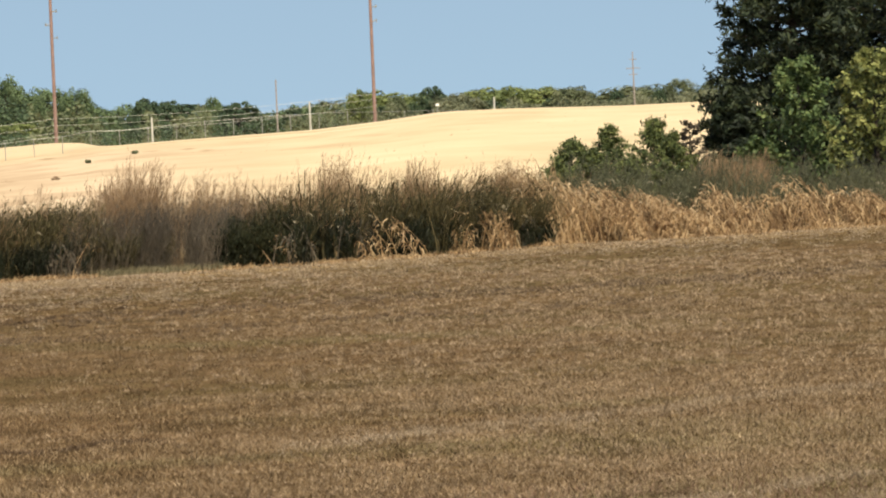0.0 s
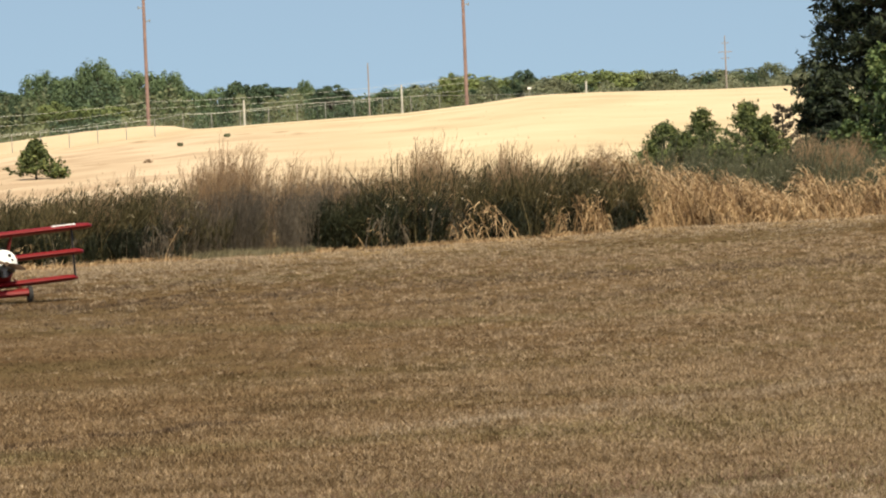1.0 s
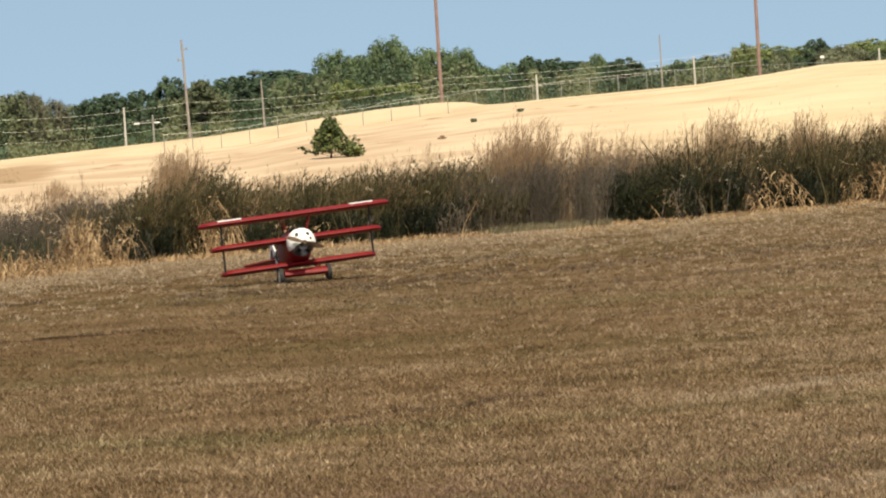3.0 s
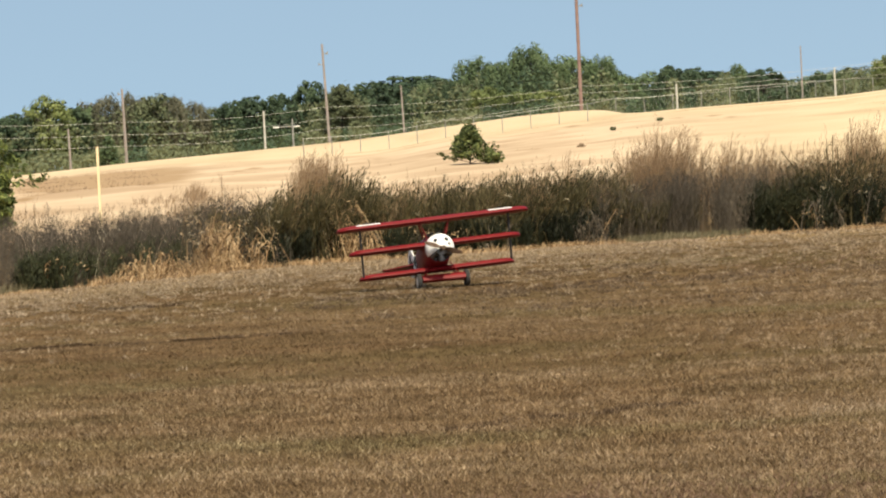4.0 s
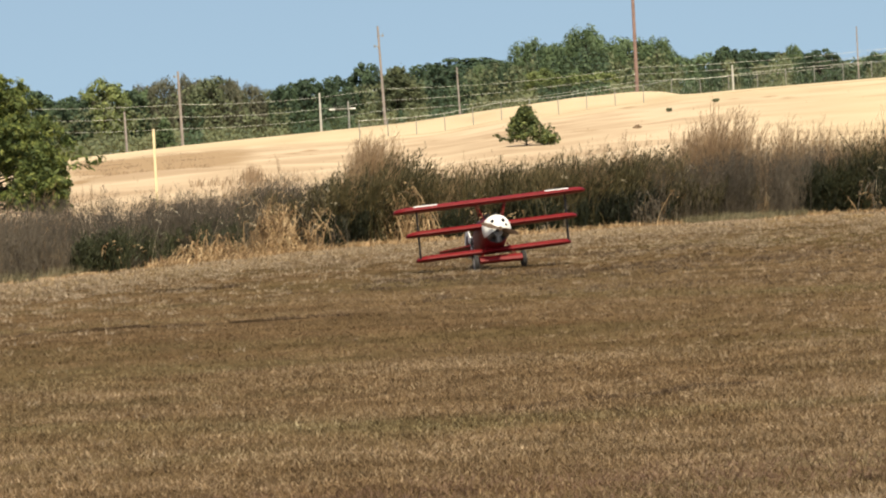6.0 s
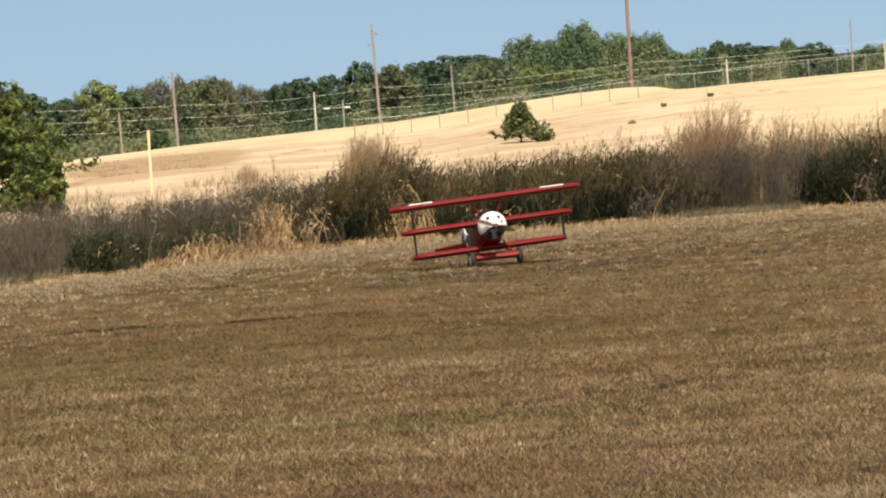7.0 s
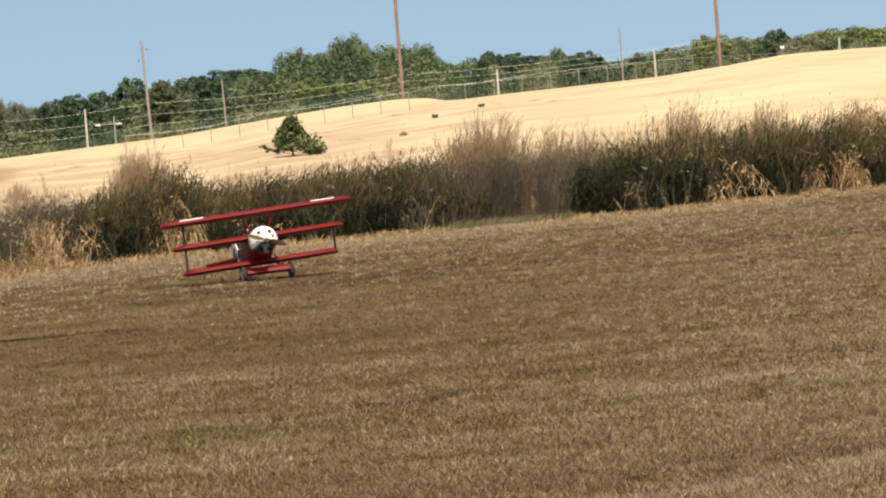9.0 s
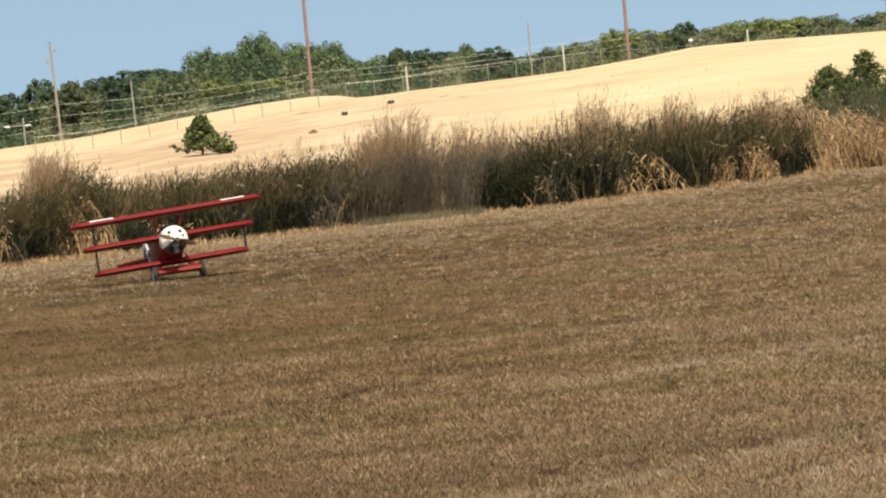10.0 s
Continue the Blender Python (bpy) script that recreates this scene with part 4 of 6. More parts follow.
def build_trees():
    tall = "tall dark green pine with layered boughs"
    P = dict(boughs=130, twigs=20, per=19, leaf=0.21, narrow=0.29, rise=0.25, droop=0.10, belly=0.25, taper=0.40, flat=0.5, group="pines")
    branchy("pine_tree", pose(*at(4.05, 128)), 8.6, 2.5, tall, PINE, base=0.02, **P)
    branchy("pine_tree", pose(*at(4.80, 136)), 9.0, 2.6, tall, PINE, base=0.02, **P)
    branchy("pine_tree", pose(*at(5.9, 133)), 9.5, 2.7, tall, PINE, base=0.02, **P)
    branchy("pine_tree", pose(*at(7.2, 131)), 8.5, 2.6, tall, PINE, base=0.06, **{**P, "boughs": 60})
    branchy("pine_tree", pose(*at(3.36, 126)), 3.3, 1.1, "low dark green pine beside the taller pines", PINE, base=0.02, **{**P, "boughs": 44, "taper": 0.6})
    Y = dict(twigs=18, per=8, leaf=0.125, narrow=0.62, rise=0.9, droop=0.2, belly=0.30, taper=0.55, flat=0.8)
    branchy("young_tree", pose(*at(4.10, 112)), 3.72, 1.12, "young broadleaf tree with fresh green leaves", BROADLEAF, 46, **Y)
    branchy("yellowing_tree", pose(*at(4.95, 109)), 3.72, 1.25, "young tree with yellow-green sunlit leaves", YELLOWLEAF, 50, **Y)
    branchy("young_tree", pose(*at(3.62, 113)), 1.9, 0.6, "small broadleaf sapling beside taller trees", BROADLEAF, 24, **Y)
    branchy("yellowing_tree", pose(*at(6.2, 110)), 3.0, 1.0, "young tree with yellow-green sunlit leaves", YELLOWLEAF, 40, **Y)
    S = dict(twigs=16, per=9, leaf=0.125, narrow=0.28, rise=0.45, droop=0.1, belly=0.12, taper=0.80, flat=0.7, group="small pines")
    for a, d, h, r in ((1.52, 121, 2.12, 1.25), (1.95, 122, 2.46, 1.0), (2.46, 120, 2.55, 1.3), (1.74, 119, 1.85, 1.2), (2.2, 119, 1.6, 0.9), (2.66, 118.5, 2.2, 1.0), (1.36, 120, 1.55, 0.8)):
        branchy("small_pine", pose(*at(a, d)), h, r, "small bushy green pine behind the weeds", PINE_SUN_SMALL, 46, **S)
    branchy("bare_shrub", pose(*at(2.86, 119)), 2.45, 0.55, "thin brown half-bare shrub among small pines", BROWNWEED, 34, 8, 7, 0.10, 0.5, rise=0.8, taper=0.5, category="shrub")
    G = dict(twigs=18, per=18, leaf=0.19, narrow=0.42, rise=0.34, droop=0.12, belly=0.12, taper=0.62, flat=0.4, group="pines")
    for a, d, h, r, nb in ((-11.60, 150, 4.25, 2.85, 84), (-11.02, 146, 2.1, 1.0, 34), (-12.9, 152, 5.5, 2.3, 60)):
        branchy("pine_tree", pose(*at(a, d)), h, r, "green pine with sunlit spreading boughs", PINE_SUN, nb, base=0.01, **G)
    branchy("lone_sapling", pose(*at(-5.56, 250)), 1.95, 1.45, "lone green sapling on the sandy slope", PINE_SUN_SMALL, 40, 12, 7, 0.21, 0.50, 0.01, 0.40, 0.1, 0.0, 0.80, 0.8)
    branchy("low_shrub", pose(*at(-5.32, 249)), 0.42, 0.72, "low green shrub beside the lone sapling", PINE_SUN_SMALL, 14, 6, 7, 0.20, 0.6, 0.1, 0.25, 0.1, 0.3, 0.5, 0.6, category="shrub")
    for a, d in ((-3.93, 372), (-3.40, 385)):
        branchy("low_shrub", pose(*at(a, d)), 0.20, 0.27, "low dark tuft of scrub on open sand", WOODS_DRY, 10, 6, 6, 0.13, 0.6, 0.1, 0.3, 0.1, 0.3, 0.5, 0.6, group="scrub tufts", category="shrub")
    branchy("low_shrub", pose(*at(-4.30, 262)), 0.05, 0.16, "low brown tuft of dry scrub on open sand", DRYSCRUB, 10, 6, 6, 0.15, 0.5, 0.1, 0.3, 0.1, 0.3, 0.5, 0.6, group="scrub tufts", category="shrub")


rng = np.random.default_rng(31)
build_trees()

TOPS = ((-16, 0.75), (-11.4, 0.70), (-10.9, 0.66), (-10.36, 0.77), (-9.66, 0.77), (-9.1, 0.78), (-8.46, 0.60), (-7.8, 0.66), (-7.36, 0.82), (-6.9, 0.80), (-6.6, 0.78), (-5.83, 0.93), (-5.4, 0.98), (-4.93, 1.09),
        (-4.49, 1.0), (-3.98, 0.92), (-3.5, 0.76), (-3.1, 0.86), (-2.5, 0.85), (-2.09, 0.72), (-1.64, 0.78), (-0.84, 0.77), (0.0, 0.78), (0.57, 0.76), (1.46, 0.78), (2.9, 0.79), (8, 0.8))


def build_woods():
    """The wood behind the ridge: the crowns that stand out, the trees between and behind them, and tangled undergrowth."""
    dark, green, faded, light = "dark green woodland tree behind the ridge", "dense green woodland tree behind the ridge", "faded olive woodland tree behind the ridge", "light green woodland tree behind the ridge"
    kinds = {}
    for key, rx, mt, lab in (("G", 3.6, WOODS, green), ("B", 4.4, WOODS, green), ("O", 4.0, WOODS_DRY, faded), ("D", 3.0, WOODS_DARK, dark), ("L", 3.6, WOODS_LIGHT, light), ("N", 3.2, WOODS_DARK, dark), ("A", 4.4, WOODS_ASH, "ashen grey-green woodland tree behind the ridge"), ("S", 4.2, WOODS_HAZE, "far woodland tree with haze mixed into its leaf colour")):
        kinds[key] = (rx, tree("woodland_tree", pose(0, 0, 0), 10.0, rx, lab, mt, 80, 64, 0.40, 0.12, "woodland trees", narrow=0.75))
    used = set()

    def plant(key, a, d, top, wide):
        """A tree whose crown spans wide degrees and reaches top degrees over the eye's level."""
        rx, ob = kinds[key]
        s = (level(top, d) - float(height(a, d))) / 9.1
        w = radians(wide) * d / (1.5 * rx)
        m = Matrix.Translation(at(a, d)) @ Matrix.Rotation(rng.uniform(0, 6.28), 4, "Z") @ Matrix.Diagonal((w, w, s, 1))
        if key in used:
            copy_thing(ob, m)
        else:
            used.add(key)
            ob.matrix_basis = m
    west = (("D", -11.11, 0.73, 0.5), ("D", -10.85, 0.61, 0.25), ("D", -10.64, 0.64, 0.3), ("L", -10.27, 0.80, 0.46), ("D", -9.98, 0.68, 0.28), ("G", -9.80, 0.68, 0.28), ("A", -9.62, 0.79, 0.30), ("A", -9.36, 0.83, 0.26), ("G", -9.20, 0.70, 0.34),
            ("O", -9.02, 0.78, 0.52), ("A", -8.86, 0.76, 0.46), ("A", -8.62, 0.69, 0.46), ("O", -8.40, 0.65, 0.40), ("N", -8.26, 0.66, 0.26), ("D", -8.12, 0.67, 0.24), ("D", -7.98, 0.71, 0.26), ("G", -7.82, 0.67, 0.28), ("D", -7.66, 0.72, 0.26), ("N", -7.50, 0.75, 0.28),
            ("A", -9.45, 0.56, 0.5), ("A", -8.95, 0.55, 0.6), ("A", -8.45, 0.50, 0.5), ("G", -10.45, 0.50, 0.5), ("A", -9.95, 0.47, 0.5))
    middle = (("D", -7.34, 0.84, 0.26), ("N", -7.15, 0.76, 0.3), ("D", -6.64, 0.80, 0.32), ("N", -6.4, 0.73, 0.34), ("N", -6.2, 0.77, 0.28), ("G", -6.03, 0.85, 0.3), ("N", -5.93, 0.94, 0.16), ("N", -5.75, 0.98, 0.28), ("B", -5.44, 1.01, 0.42), ("G", -5.22, 1.03, 0.36),
              ("B", -4.83, 1.11, 0.56), ("G", -4.46, 1.0, 0.26), ("B", -4.03, 0.955, 0.44), ("N", -4.27, 0.86, 0.3), ("L", -5.34, 0.67, 0.36), ("L", -4.98, 0.61, 0.42), ("L", -4.69, 0.615, 0.36))
    east = (("N", -3.67, 0.77, 0.16), ("N", -3.56, 0.77, 0.16), ("N", -3.42, 0.83, 0.2), ("D", -3.27, 0.815, 0.22), ("N", -3.13, 0.91, 0.22), ("D", -3.0, 0.78, 0.24), ("N", -2.88, 0.81, 0.24), ("G", -2.5, 0.875, 0.32), ("D", -2.22, 0.735, 0.32),
            ("N", -1.62, 0.81, 0.32), ("G", -1.31, 0.73, 0.38), ("N", -1.08, 0.745, 0.24), ("L", -0.87, 0.775, 0.26), ("N", -0.63, 0.755, 0.28), ("O", -0.44, 0.745, 0.24), ("N", -0.26, 0.77, 0.26), ("D", -0.02, 0.81, 0.2))
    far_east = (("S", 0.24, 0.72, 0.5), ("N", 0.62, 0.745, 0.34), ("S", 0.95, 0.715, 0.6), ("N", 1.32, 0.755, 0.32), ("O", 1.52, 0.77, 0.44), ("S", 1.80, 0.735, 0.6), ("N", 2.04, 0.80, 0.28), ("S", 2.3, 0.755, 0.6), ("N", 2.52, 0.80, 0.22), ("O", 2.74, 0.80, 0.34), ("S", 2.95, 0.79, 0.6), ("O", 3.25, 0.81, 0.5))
    for key, a, top, wide in west + middle:
        plant(key, a, rng.uniform(605, 620) if key == "L" and a > -6 else rng.uniform(622, 650), top, wide)
    for key, a, top, wide in east + far_east:
        plant(key, a, rng.uniform(800, 830), top, wide)
    a = -13.6
    while a < 3.6:
        right = a > -3.6
        d = rng.uniform(860, 930) if right else rng.uniform(670, 730)
        wide = rng.uniform(0.5, 0.85)
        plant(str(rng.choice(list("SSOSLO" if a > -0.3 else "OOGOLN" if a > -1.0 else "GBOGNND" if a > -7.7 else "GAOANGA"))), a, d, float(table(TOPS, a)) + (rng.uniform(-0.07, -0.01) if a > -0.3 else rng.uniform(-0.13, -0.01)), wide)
        a += wide * rng.uniform(0.3, 0.5)
    # two conifers of their own shape: a broad sunlit one, and a young one on the ridge
    branchy("conifer", pose(*at(-6.98, 612)), level(0.865, 612) - float(height(-6.98, 612)), 4.4, "broad conical olive-green conifer behind the ridge", WOODS_DRY, 80, 14, 12, 0.40, 0.5, 0.02, 0.15, 0.12, 0.1, 0.62, 0.5)
    branchy("conifer", pose(*at(-9.62, 572)), level(0.43, 572) - float(height(-9.62, 572)), 1.5, "young green conifer standing behind the ridge", WOODS, 36, 9, 12, 0.30, 0.5, 0.02, 0.2, 0.1, 0.0, 0.8, 0.5)
    # first brush in the dark leaves: shade below the crowns put into colour
    for mt, nm, lab, step in ((WOODS_DARK, "undergrowth", "shaded tangled undergrowth below the woodland", 0), (WOODS_DRY, "undergrowth", "faded olive brush at the foot of the wood", 1), (WOODS_HAZE, "undergrowth", "brush along the far ridge with haze mixed into its colour", 2)):
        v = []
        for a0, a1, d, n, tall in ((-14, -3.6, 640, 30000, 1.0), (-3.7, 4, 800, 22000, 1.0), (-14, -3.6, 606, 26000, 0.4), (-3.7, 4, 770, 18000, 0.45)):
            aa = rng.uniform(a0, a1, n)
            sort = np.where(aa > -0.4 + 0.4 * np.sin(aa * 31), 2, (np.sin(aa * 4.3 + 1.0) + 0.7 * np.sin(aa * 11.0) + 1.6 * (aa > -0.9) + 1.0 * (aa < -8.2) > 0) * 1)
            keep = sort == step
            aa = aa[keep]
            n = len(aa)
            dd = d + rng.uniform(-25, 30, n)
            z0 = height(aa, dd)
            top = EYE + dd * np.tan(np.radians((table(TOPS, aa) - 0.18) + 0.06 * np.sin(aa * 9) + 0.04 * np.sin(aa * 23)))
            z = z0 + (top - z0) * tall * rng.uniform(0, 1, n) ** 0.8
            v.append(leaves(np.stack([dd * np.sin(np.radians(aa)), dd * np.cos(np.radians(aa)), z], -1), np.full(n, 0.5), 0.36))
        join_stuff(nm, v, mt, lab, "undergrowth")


rng = np.random.default_rng(23)
build_woods()


# ---- poles, fence, wires ----
def pole(name, a, d, top, r, label, material, arms=(), group="utility poles", lean=0.0):
    base = at(a, d)
    root = thing(name, pose(*base), label, "pole", group)
    h = level(top, d) - base.z
    bm = bmesh.new()
    off = h * tan(radians(lean))
    tube(bm, [(0, 0, -0.6), (off * 0.5, 0, h * 0.5), (off, 0, h)], [r, r * 0.85, r * 0.68], 10)
    part("shaft", bm, material, root)
    for el, side, ln in arms:
        z = level(el, d) - base.z
        bm = bmesh.new()
        x = off * z / h
        tube(bm, [(x, 0, z - 0.05), (x + side * ln, 0, z + 0.05)], 0.05, 6)
        bracket = part("insulator_bracket", bm, GALV, root, "short steel bracket")
        bm = bmesh.new()
        tube(bm, [(x + side * ln, 0, z - 0.12), (x + side * ln, 0, z + 0.02), (x + side * ln, 0, z + 0.05), (x + side * ln, 0, z + 0.22)], [0.07, 0.09, 0.06, 0.06], 8)
        part("insulator", bm, GALV, bracket, "grey ribbed insulator")
    return root


def build_poles():
    tall = "tall brown wooden utility pole behind the sandy ridge"
    pole("utility_pole", -4.28, 556, 2.75, 0.21, tall, POLEWOOD, ((1.89, 1, 0.6), (1.74, -1, 0.6), (1.59, 1, 0.6)), lean=0.2)
    pole("utility_pole", -0.69, 556, 2.75, 0.21, tall, POLEWOOD, ((1.78, 1, 0.6), (1.62, 1, 0.6), (1.95, -1, 0.6)), lean=0.3)
    pole("utility_pole", -7.13, 556, 1.31, 0.16, "leaning weathered wooden utility pole on the ridge", GREYWOOD, ((1.20, 1, 0.5), (1.08, -1, 0.5)), lean=-1.6)
    pole("utility_pole", -9.42, 556, 0.92, 0.17, "weathered wooden utility pole on the ridge", GREYWOOD, ((0.86, -1, 0.45),), lean=-0.9)
    pole("utility_pole", -6.285, 556, 0.80, 0.11, "thin weathered wooden utility pole on the ridge", GREYWOOD, lean=-1.2)
    pole("utility_pole", -1.79, 556, 1.01, 0.10, "thin weathered wooden utility pole on the ridge", GREYWOOD, lean=0.3)
    pole("utility_pole", -10.05, 560, 0.50, 0.15, "thin weathered wooden utility pole on the ridge", GREYWOOD, lean=-1)
    for a, top in ((-7.856, 0.592), (-3.2, 0.655), (-1.42, 0.745), (0.66, 0.70)):
        pole("pale_pole", a, 545, top, 0.13, "short pale pole standing along the ridge", PALEPOST, group="pale poles")
    # high-voltage pole with cross-arms far off
    base = at(2.238, 700)
    root = thing("pylon_pole", pose(*base), "far grey power-line pole with short cross-arms", "pole")
    bm = bmesh.new()
    h = level(1.135, 700) - base.z
    tube(bm, [(0, 0, -0.5), (0, 0, h)], [0.14, 0.07], 8)
    part("shaft", bm, GREYWOOD, root)
    for el, w in ((1.05, 0.5), (0.95, 0.95), (0.88, 0.6)):
        bm = bmesh.new()
        z = level(el, 700) - base.z
        box(bm, -w, w, -0.07, 0.07, z - 0.05, z + 0.05, 0.02)
        part("cross_arm", bm, GREYWOOD, root)
    # street light with two lamp heads
    base = at(-7.538, 552)
    root = thing("street_lamp", pose(*base), "grey street lamp with two arms reaching sideways", "street lamp")
    z = level(0.40, 552) - base.z
    bm = bmesh.new()
    tube(bm, [(0, 0, -0.4), (0, 0, level(0.485, 552) - base.z)], [0.11, 0.09], 8)
    part("post", bm, GALV, root)
    bm = bmesh.new()
    tube(bm, [(0.5, 0, z - 0.02), (0, 0, z + 0.02), (-1.4, 0, z)], 0.06, 6)
    part("arm", bm, GALV, root)
    for x in (-1.75, 0.5):
        bm = bmesh.new()
        box(bm, x - 0.36, x + 0.30, -0.15, 0.15, z - 0.09, z + 0.07, 0.05)
        part("lamp_head", bm, WHITE, root, "pale lamp housing")
    # cream marker post
    base = at(-9.745, 132)
    root = thing("marker_post", pose(*base), "cream painted square post standing in weeds", "post")
    bm = bmesh.new()
    box(bm, -0.030, 0.030, -0.030, 0.030, -0.3, level(0.284, 132) - base.z, 0.008)
    part("shaft", bm, CREAMPOST, root)
    # sagging overhead wires
    W = ((-12.6, (0.70, 0.57, 0.44)), (-9.42, (0.545, 0.405, 0.275)), (-7.13, (0.60, 0.47, 0.36)), (-4.28, (0.685, 0.61, 0.53)), (-0.69, (0.80, 0.74, 0.66)))
    for i in range(3):
        root = thing("overhead_wire", pose(0, 0, 0), "thin grey overhead wire strung between poles", "wire", "overhead wires")
        for (a0, e0), (a1, e1) in zip(W, W[1:]):
            p0, p1 = at(a0, 556, level(e0[i], 556)), at(a1, 556, level(e1[i], 556))
            bm = bmesh.new()
            pts = [p0.lerp(p1, s) - Vector((0, 0, 0.45 * 4 * s * (1 - s))) for s in np.linspace(0, 1, 9)]
            tube(bm, pts, 0.013, 5)
            part("span", bm, WIRE, root)


build_poles()


def build_fence():
    root = thing("chain_link_fence", pose(0, 0, 0), "grey chain-link fence with steel posts along the ridge", "fence")
    step = 0.3215
    az = [-7.428 + step * i for i in range(27)]
    tops = []
    bm = bmesh.new()
    tube(bm, [(0, 0, -0.4), (0, 0, 1.78)], 0.045, 6)
    tube(bm, [(0, 0, 1.78), (0, 0, 1.84)], [0.07, 0.03], 6)
    first = part("post", bm, GALV, root)
    for i, a in enumerate(az):
        p = at(a, (517.0 if a < -3.95 else 538.0) + 45.0 * max(0.0, a + 1.5))
        p.z -= 0.32 * max(0.0, min(1.0, (-2.6 - a) / 1.2)) * (a > -3.95)
        ob = first if i == 0 else part_link("post", first, root)
        ob.matrix_basis = Matrix.Translation(p)
        tops.append(p)
    for p0, p1 in zip(tops, tops[1:]):
        bm = bmesh.new()
        tube(bm, [p0 + Vector((0, 0, 1.76)), p1 + Vector((0, 0, 1.76))], 0.023, 5)
        part("rail", bm, GALV, root)
    bm = bmesh.new()
    for p0, p1 in zip(tops, tops[1:]):
        n = 8
        for k in range(n):
            for s in (0, 1):
                q0, q1 = p0.lerp(p1, k / n), p0.lerp(p1, (k + 1) / n)
                tube(bm, [q0 + Vector((0, 0, 0.05 if s else 1.74)), q1 + Vector((0, 0, 1.74 if s else 0.05))], 0.003, 3, False)
    part("wire_mesh", bm, WIRE, root)
    # pale sign plate on its own post
    p = at(0.02, 541)
    root = thing("sign_board", pose(*p), "small blank white sign board on the fence line", "sign")
    bm = bmesh.new()
    z = level(0.645, 541) - p.z
    tube(bm, [(0, 0, -0.3), (0, 0, z)], 0.05, 6)
    part("post", bm, GALV, root)
    bm = bmesh.new()
    box(bm, -0.20, 0.20, -0.08, -0.055, z - 0.13, z + 0.11, 0.01)
    part("plate", bm, WHITE, root)


def part_link(name, ob, parent):
    """One more part on the same mesh."""
    o = new(name, ob.data)
    o.parent = parent
    return o


build_fence()


# ---- the model triplane ----
PITCH, BANK = 8.5, -3.8
AF = Matrix.Translation((0, 0, 0.105)) @ Matrix.Rotation(radians(-BANK), 4, "Y") @ Matrix.Rotation(radians(PITCH), 4, "X")


def airfoil(chord, thick, n=9):
    """Half-round nose, flat belly: points (y, z) round the section, y forward."""
    up, lo = [], []
    for i in range(n):
        s = (1 - cos(pi * i / (n - 1))) / 2
        t = thick * (2.969 * math.sqrt(s) - 1.26 * s - 3.516 * s * s + 2.843 * s ** 3 - 1.036 * s ** 4) * 0.5
        up.append((0.3 * chord - s * chord, t * 1.35))
        lo.append((0.3 * chord - s * chord, -t * 0.5))
    return up + lo[-2:0:-1]


def wing_rings(half, chord, thick, y, z):
    xs = [-half, -half + 0.02, -half + 0.06, -half + 0.14, -half * 0.5, 0, half * 0.5, half - 0.14, half - 0.06, half - 0.02, half]
    rings = []
    for x in xs:
        e = half - abs(x)
        k = 1.0 if e >= 0.14 else max(0.30, math.sqrt(max(0.0, 1 - (1 - e / 0.14) ** 2)))
        sec = airfoil(chord * k, thick * (0.35 + 0.65 * k))
        rings.append([(x, y + p - (1 - k) * chord * 0.18, z + q) for p, q in sec])
    return rings


def cross_bm(bm, r, depth, place):
    """A broad-armed cross, flaring outwards, as a thin plate placed by a matrix."""
    g = []
    for q in range(4):
        c_, s_ = cos(q * pi / 2), sin(q * pi / 2)
        for (u, w) in ((0.10, 0.10), (0.30, 0.115), (0.62, 0.17), (1.0, 0.30), (1.0, -0.30), (0.62, -0.17), (0.30, -0.115)):
            g.append(((u * c_ - w * s_) * r, (u * s_ + w * c_) * r))
    # order round the outline
    pts = []
    for q in range(4):
        arm = g[q * 7:(q + 1) * 7]
        pts += [arm[6], arm[5], arm[4], arm[3], arm[2], arm[1], arm[0]]
    lo = [bm.verts.new(place @ Vector((x, y, 0))) for x, y in pts]
    hi = [bm.verts.new(place @ Vector((x, y, depth))) for x, y in pts]
    n = len(pts)
    for k in range(n):
        bm.faces.new((lo[k], lo[(k + 1) % n], hi[(k + 1) % n], hi[k]))
    f = bm.faces.new(hi)
    bmesh.ops.triangulate(bm, faces=[f])
    return bm


def plate(bm, w, h, depth, place):
    vs = bmesh.ops.create_cube(bm, size=1.0)["verts"]
    for v in vs:
        v.co = place @ Vector((v.co.x * w, v.co.y * h, v.co.z * depth))
    return bm


def disc(bm, r, depth, place, seg=28):
    lo = [bm.verts.new(place @ Vector((r * cos(2 * pi * k / seg), r * sin(2 * pi * k / seg), -depth / 2))) for k in range(seg)]
    hi = [bm.verts.new(place @ Vector((r * cos(2 * pi * k / seg), r * sin(2 * pi * k / seg), depth / 2))) for k in range(seg)]
    for k in range(seg):
        bm.faces.new((lo[k], lo[(k + 1) % seg], hi[(k + 1) % seg], hi[k]))
    bm.faces.new(lo[::-1])
    bm.faces.new(hi)
    return bm


